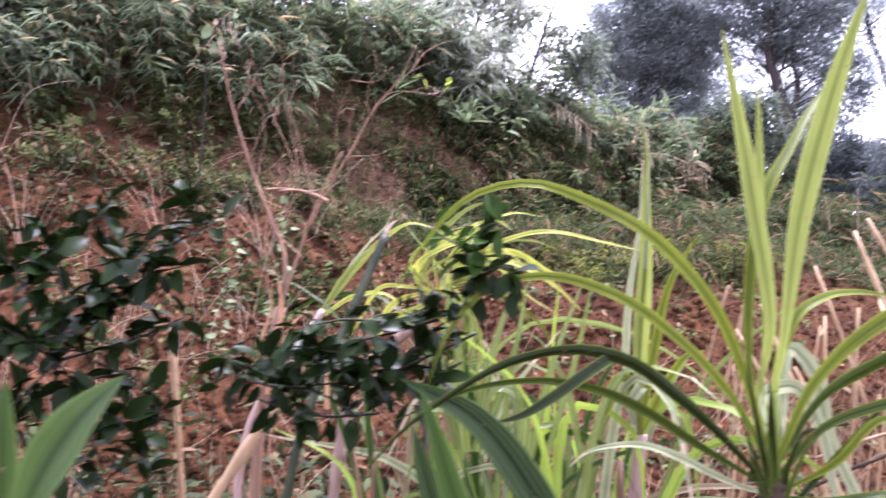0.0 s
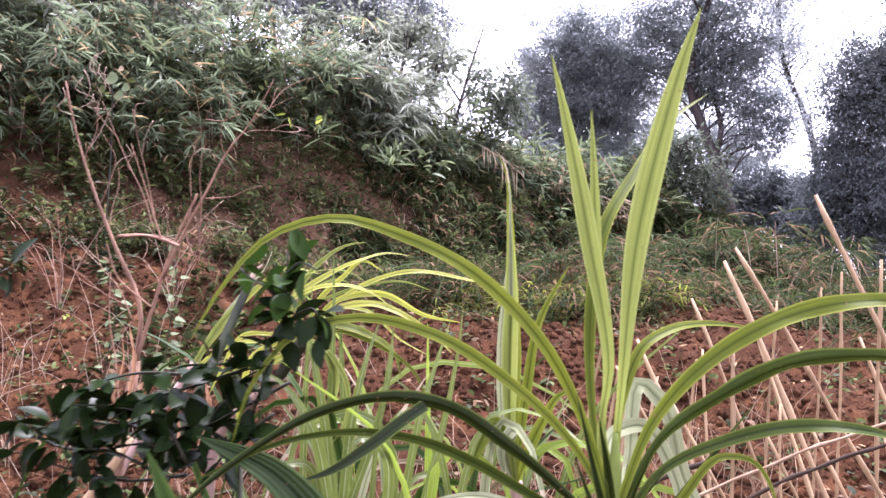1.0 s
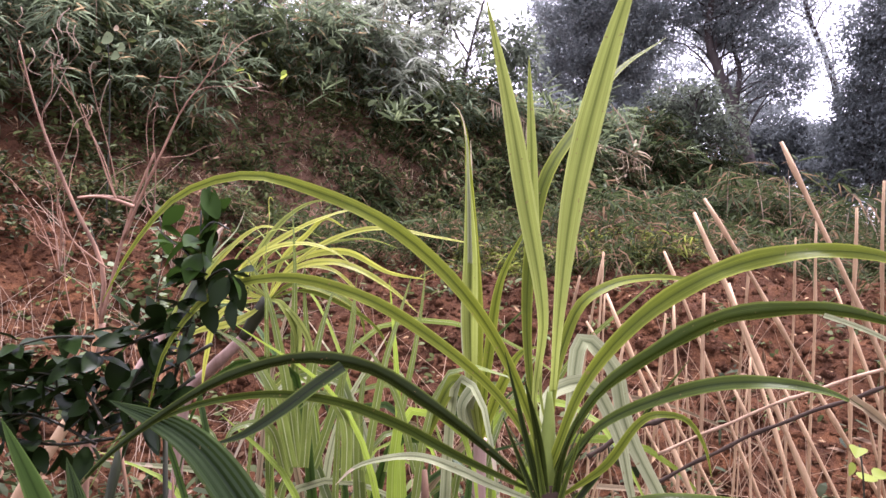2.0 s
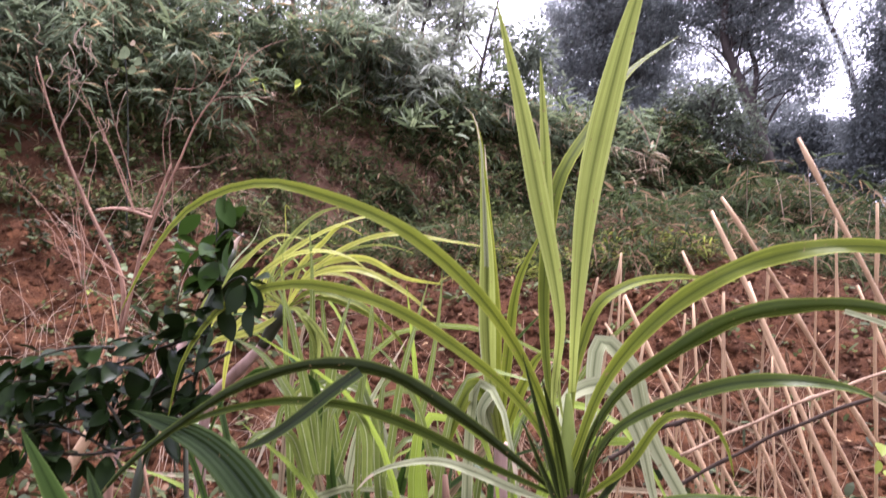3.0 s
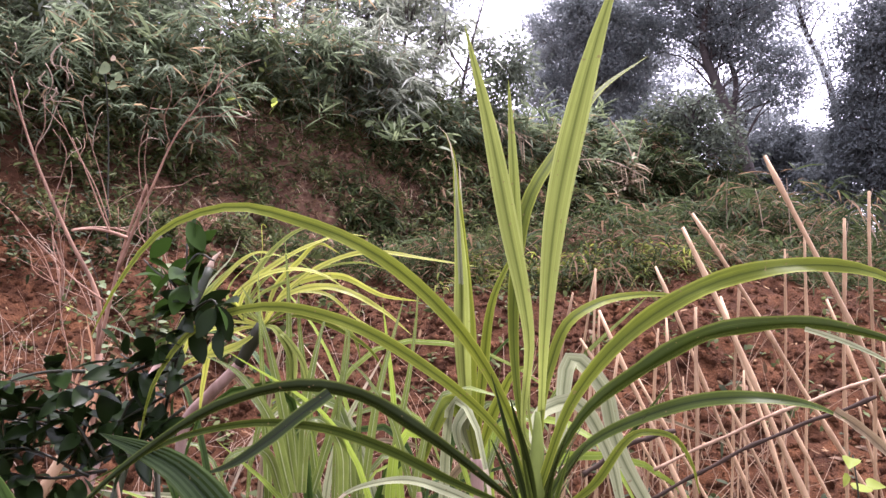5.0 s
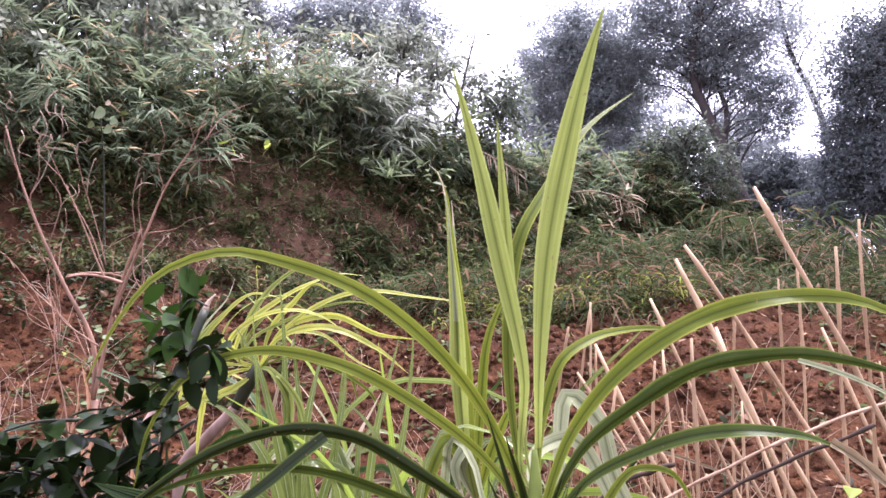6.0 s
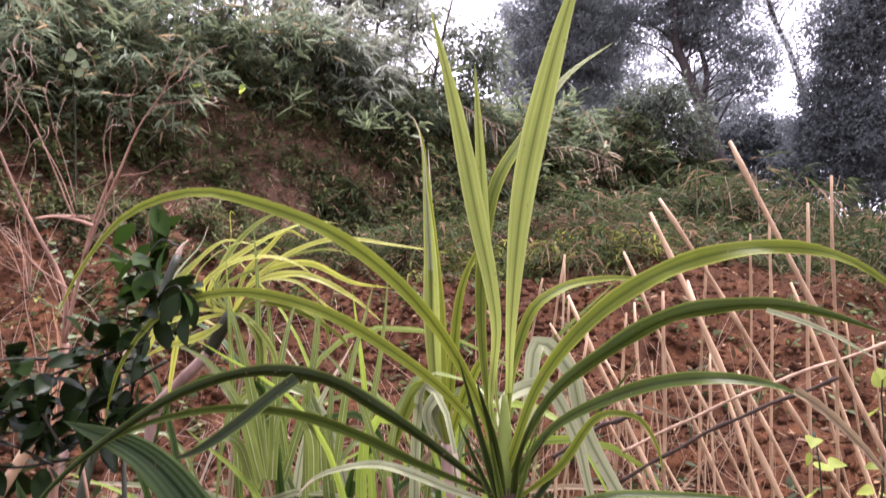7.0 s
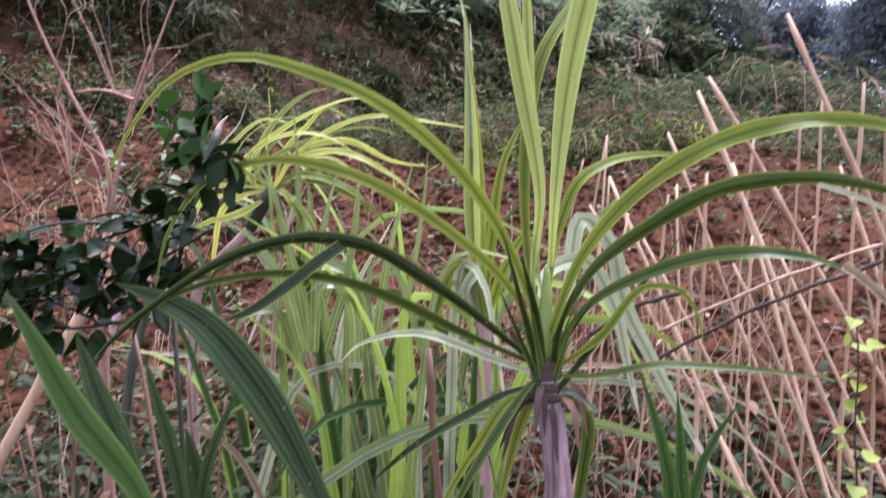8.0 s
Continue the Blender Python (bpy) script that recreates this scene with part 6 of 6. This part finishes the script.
# ---------------------------------------------------------------- straw and weeds
def straws(name, count, xr, yr, hr, lean, r, mat, label, seed, also=None):
    rng = np.random.default_rng(seed)
    out = []
    for k in range(count):
        if k % 4 == 0 and also:
            sx, sy = rng.uniform(*also[0]), rng.uniform(*also[1])
        else:
            sx, sy = rng.uniform(*xr), rng.uniform(*yr)
        h = rng.uniform(*hr)
        a = np.array([sx, sy, gz(sx, sy) - 0.02])
        d = np.array([rng.normal(0, lean), rng.normal(-0.1, lean * 0.6), 1.0])
        b, c = a + d * h * 0.6, a + d * h + rng.normal(0, 0.11, 3) * [1, 1, 0.5]
        out.append(tube_data(glide([a, b, c], 7), np.linspace(r, r * 0.4, 7), 5, False))
    return tagged(part(name, mesh_of(name, *joined(out)), mat), label, "dry stalks", kind="stuff")


straws("dry_straw", 330, (0.1, 1.3), (1.5, 2.6), (0.15, 0.5), 0.38, 0.0014, STRAW, "tangle of dry pale straw between the stakes", 71, also=((-0.75, -0.1), (1.05, 1.6)))
straws("dry_straw", 210, (-1.6, 0.1), (1.5, 3.4), (0.08, 0.4), 0.4, 0.0013, TWIG_PALE, "thin dry weed stalks on the slope", 72)


def bare_shrub(x, y, twigs, height, seed):
    rng = np.random.default_rng(seed)
    root = thing("bare_shrub", (x, y, gz(x, y)), "leafless shrub with thin arching brown twigs", "shrub", "bare shrubs")
    for k in range(twigs):
        az, h = rng.uniform(0, 6.28), height * rng.uniform(0.5, 1.0)
        out = np.array([math.cos(az), 0.5 * math.sin(az), 0]) * h * rng.uniform(0.2, 0.8)
        a = np.array([x, y, gz(x, y) - 0.02])
        line = [a, a + 0.3 * out + [0, 0, 0.5 * h], a + 0.7 * out + [0, 0, 0.85 * h] + rng.normal(0, 0.02, 3), a + 1.1 * out + [0, 0, h * rng.uniform(0.75, 1.05)]]
        twig = part("twig", tube("twig", line, 0.0022, 0.0008, 5, 14), TWIG_WOOD if k % 3 else TWIG_PALE, root)
        for _ in range(2):
            c = glide(line, 14)
            i = int(rng.integers(5, 12))
            d = unit(c[i] - c[i - 1] + rng.normal(0, 0.03, 3)) * rng.uniform(0.06, 0.2)
            part("side_twig", tube("side_twig", [c[i], c[i] + 0.5 * d + rng.normal(0, 0.01, 3), c[i] + d + [0, 0, -0.02]], 0.0014, 0.0006, 4, 7), TWIG_WOOD, twig)


for k, (bx, by, h) in enumerate([(-1.75, 3.2, 0.75), (-1.35, 3.6, 0.7), (-2.2, 3.5, 0.8), (-2.7, 3.1, 0.8), (-0.95, 3.9, 0.55)]):
    bare_shrub(bx, by, 8, h, 300 + k)
rng = np.random.default_rng(81)
cx, cy = rng.uniform(-1.8, 3.0, 900), rng.uniform(2.0, 5.0, 900)
keep = value_noise(cx, cy, 1.8, 41) > -0.02
brush("soil_weeds", "small green weeds scattered on the bare soil", "weeds", rng, cx[keep], cy[keep], 0.02, 0.07, 8, 0.04, 0.02, HERB_LEAF, lean=0.2)
cx, cy = rng.normal(-0.75, 0.22, 130), rng.normal(3.7, 0.35, 130)
brush("creeper", "creeping weed with pale green rounded leaves on the slope", "weeds", rng, cx, cy, 0.03, 0.12, 9, 0.05, 0.034, GRASS_LEAF, lean=0.2)

cx, cy = rng.uniform(-3.2, 4.0, 4200), 7.0 - 7.5 * rng.random(4200) ** 0.8
pos = np.stack([cx, cy, ground_z(cx, cy) + 0.012], -1)
way = np.stack([rng.normal(size=4200), rng.normal(size=4200) * 0.7, rng.normal(0.2, 0.25, 4200)], -1)
long = np.where(rng.random(4200) < 0.9, rng.uniform(0.05, 0.16, 4200), rng.uniform(0.02, 0.06, 4200))
tagged(leaves("leaf_litter", pos, way, long, np.where(long > 0.05, 0.003, 0.010), LITTER, droop=0.1, rng=rng), "dry leaves and chaff lying on the soil", "leaf litter", kind="stuff")


cx, cy = rng.uniform(-2.2, 3.0, 1700), rng.uniform(1.9, 4.6, 1700)
pos = np.stack([cx, cy, ground_z(cx, cy) + 0.01], -1)
way = np.stack([rng.normal(size=1700), rng.normal(size=1700), rng.normal(0.3, 0.5, 1700)], -1)
long = rng.uniform(0.012, 0.045, 1700)
tagged(leaves("leaf_litter", pos, way, long, 0.4 * long, LITTER, droop=rng.uniform(-0.3, 0.6, 1700), rng=rng), "curled brown leaf scraps scattered on the soil", "leaf litter", kind="stuff")


# ---------------------------------------------------------------- small marks on the bank
rng = np.random.default_rng(95)
for at in ((0.040, 1.558, 1.863), (0.087, 1.686, 1.894), (-1.304, 3.567, 1.565)):
    pos = np.array([at] * 3) + rng.normal(0, 0.006, (3, 3))
    tagged(leaves("yellow_leaf", pos, rng.normal(size=(3, 3)), 0.022, 0.014, YOUNG_LEAF, rng=rng), "small bright yellow-green leaf", "leaf", "yellow leaves")


def broad_plant(foot, spots, label):
    """A thin stem with a few large rounded leaves."""
    root = thing("broad_leaf_shrub", (foot[0], foot[1], gz(foot[0], foot[1])), label, "shrub")
    top_at = spots[0][0]
    part("stem", tube("stem", [(foot[0], foot[1], gz(foot[0], foot[1]) - 0.02), tuple((Vector(foot) + Vector(top_at)) / 2), top_at], 0.005, 0.003, 6, 10), GREEN_STEM, root)
    for (px, py, pz), size, mat in spots:
        verts, faces = [(px, py, pz)], []
        for i in range(14):
            a = 2 * math.pi * i / 14
            f, h = 0.5 - 0.5 * math.cos(a), math.sin(a) * (0.9 - 0.35 * math.cos(a + 0.6))
            verts.append((px + 0.42 * size * h, py - 0.3 * size * f + 0.05 * size * abs(h), pz - size * (f - 0.35)))
        faces = [(0, i + 1, (i + 1) % 14 + 1) for i in range(14)]
        part("leaf", mesh_of("leaf", verts, faces), mat, root)


at = (-1.374, 4.091, 2.637)
broad_plant((at[0], at[1], at[2]), [((-1.358, 4.018, 2.806), 0.075, TUFT_LEAF), ((-1.270, 3.980, 2.741), 0.05, TUFT_LEAF), ((-1.310, 4.003, 2.709), 0.055, TUFT_LEAF), ((-1.430, 4.072, 2.762), 0.045, HERB_LEAF), ((-1.312, 4.013, 2.849), 0.035, DRY_LEAF)],
            "shrub with large pale rounded leaves, one turning orange")


def dry_frond(points, length, label):
    line = glide(points, 15)
    along = np.gradient(line, axis=0)
    side = unit(np.cross(along, np.array([0, -1.0, 0.2])))
    pos, way = np.vstack([line, line]), np.vstack([side + 1.2 * unit(along), -side + 1.2 * unit(along)]) - np.array([0, 0, 0.4])
    root = thing("dry_frond", points[0], label, "frond")
    part("rib", tube("rib", points, 0.004, 0.002, 6, 12), TWIG_PALE, root)
    part("blade", mesh_of("blade", *leaf_data(pos, way + np.random.default_rng(4).normal(0, 0.25, way.shape), length * np.random.default_rng(5).uniform(0.55, 1.1, len(pos)), 0.009, droop=0.5, rng=np.random.default_rng(3)), smooth=False), DRY_LEAF, root)


dry_frond([(0.600, 6.824, 3.194), (0.703, 6.737, 3.106), (0.811, 6.650, 3.015), (0.896, 6.613, 2.930)], 0.16, "withered pale fern frond hanging in the brush")
dry_frond([(1.399, 7.287, 2.874), (1.561, 7.192, 2.859), (1.739, 7.104, 2.788), (1.909, 7.023, 2.662)], 0.13, "withered beige frond drooping over the bank")
for pts in ([(1.779, 7.849, 3.390), (1.927, 7.873, 3.184), (1.992, 7.899, 3.007), (1.995, 7.952, 2.713)], [(2.075, 7.747, 3.155), (2.025, 7.794, 2.982), (1.955, 7.863, 2.672)]):
    tagged(part("dead_branch", tube("dead_branch", pts[::-1], 0.010, 0.005, 7, 16), TWIG_PALE), "pale dead branch standing in the brush", "branch")

rng = np.random.default_rng(99)
for k in range(9):
    a = np.array((-0.542, 1.901, 2.076)) + np.array([rng.uniform(-0.1, 0.12), rng.uniform(-0.1, 0.1), rng.uniform(-0.08, 0.06)])
    h = rng.uniform(0.035, 0.08)
    pts = [a, a + [rng.normal(0, 0.01), 0, -0.3 * h], a + [rng.normal(0, 0.02), 0, -0.7 * h], a + [rng.normal(0, 0.02), 0, -h]]
    tagged(part("dry_pod", tube("dry_pod", pts, 0.0012, 0.0007, 6, 10), TWIG_PALE), "thin pale dry pod dangling from a twig", "pod", "dry pods")
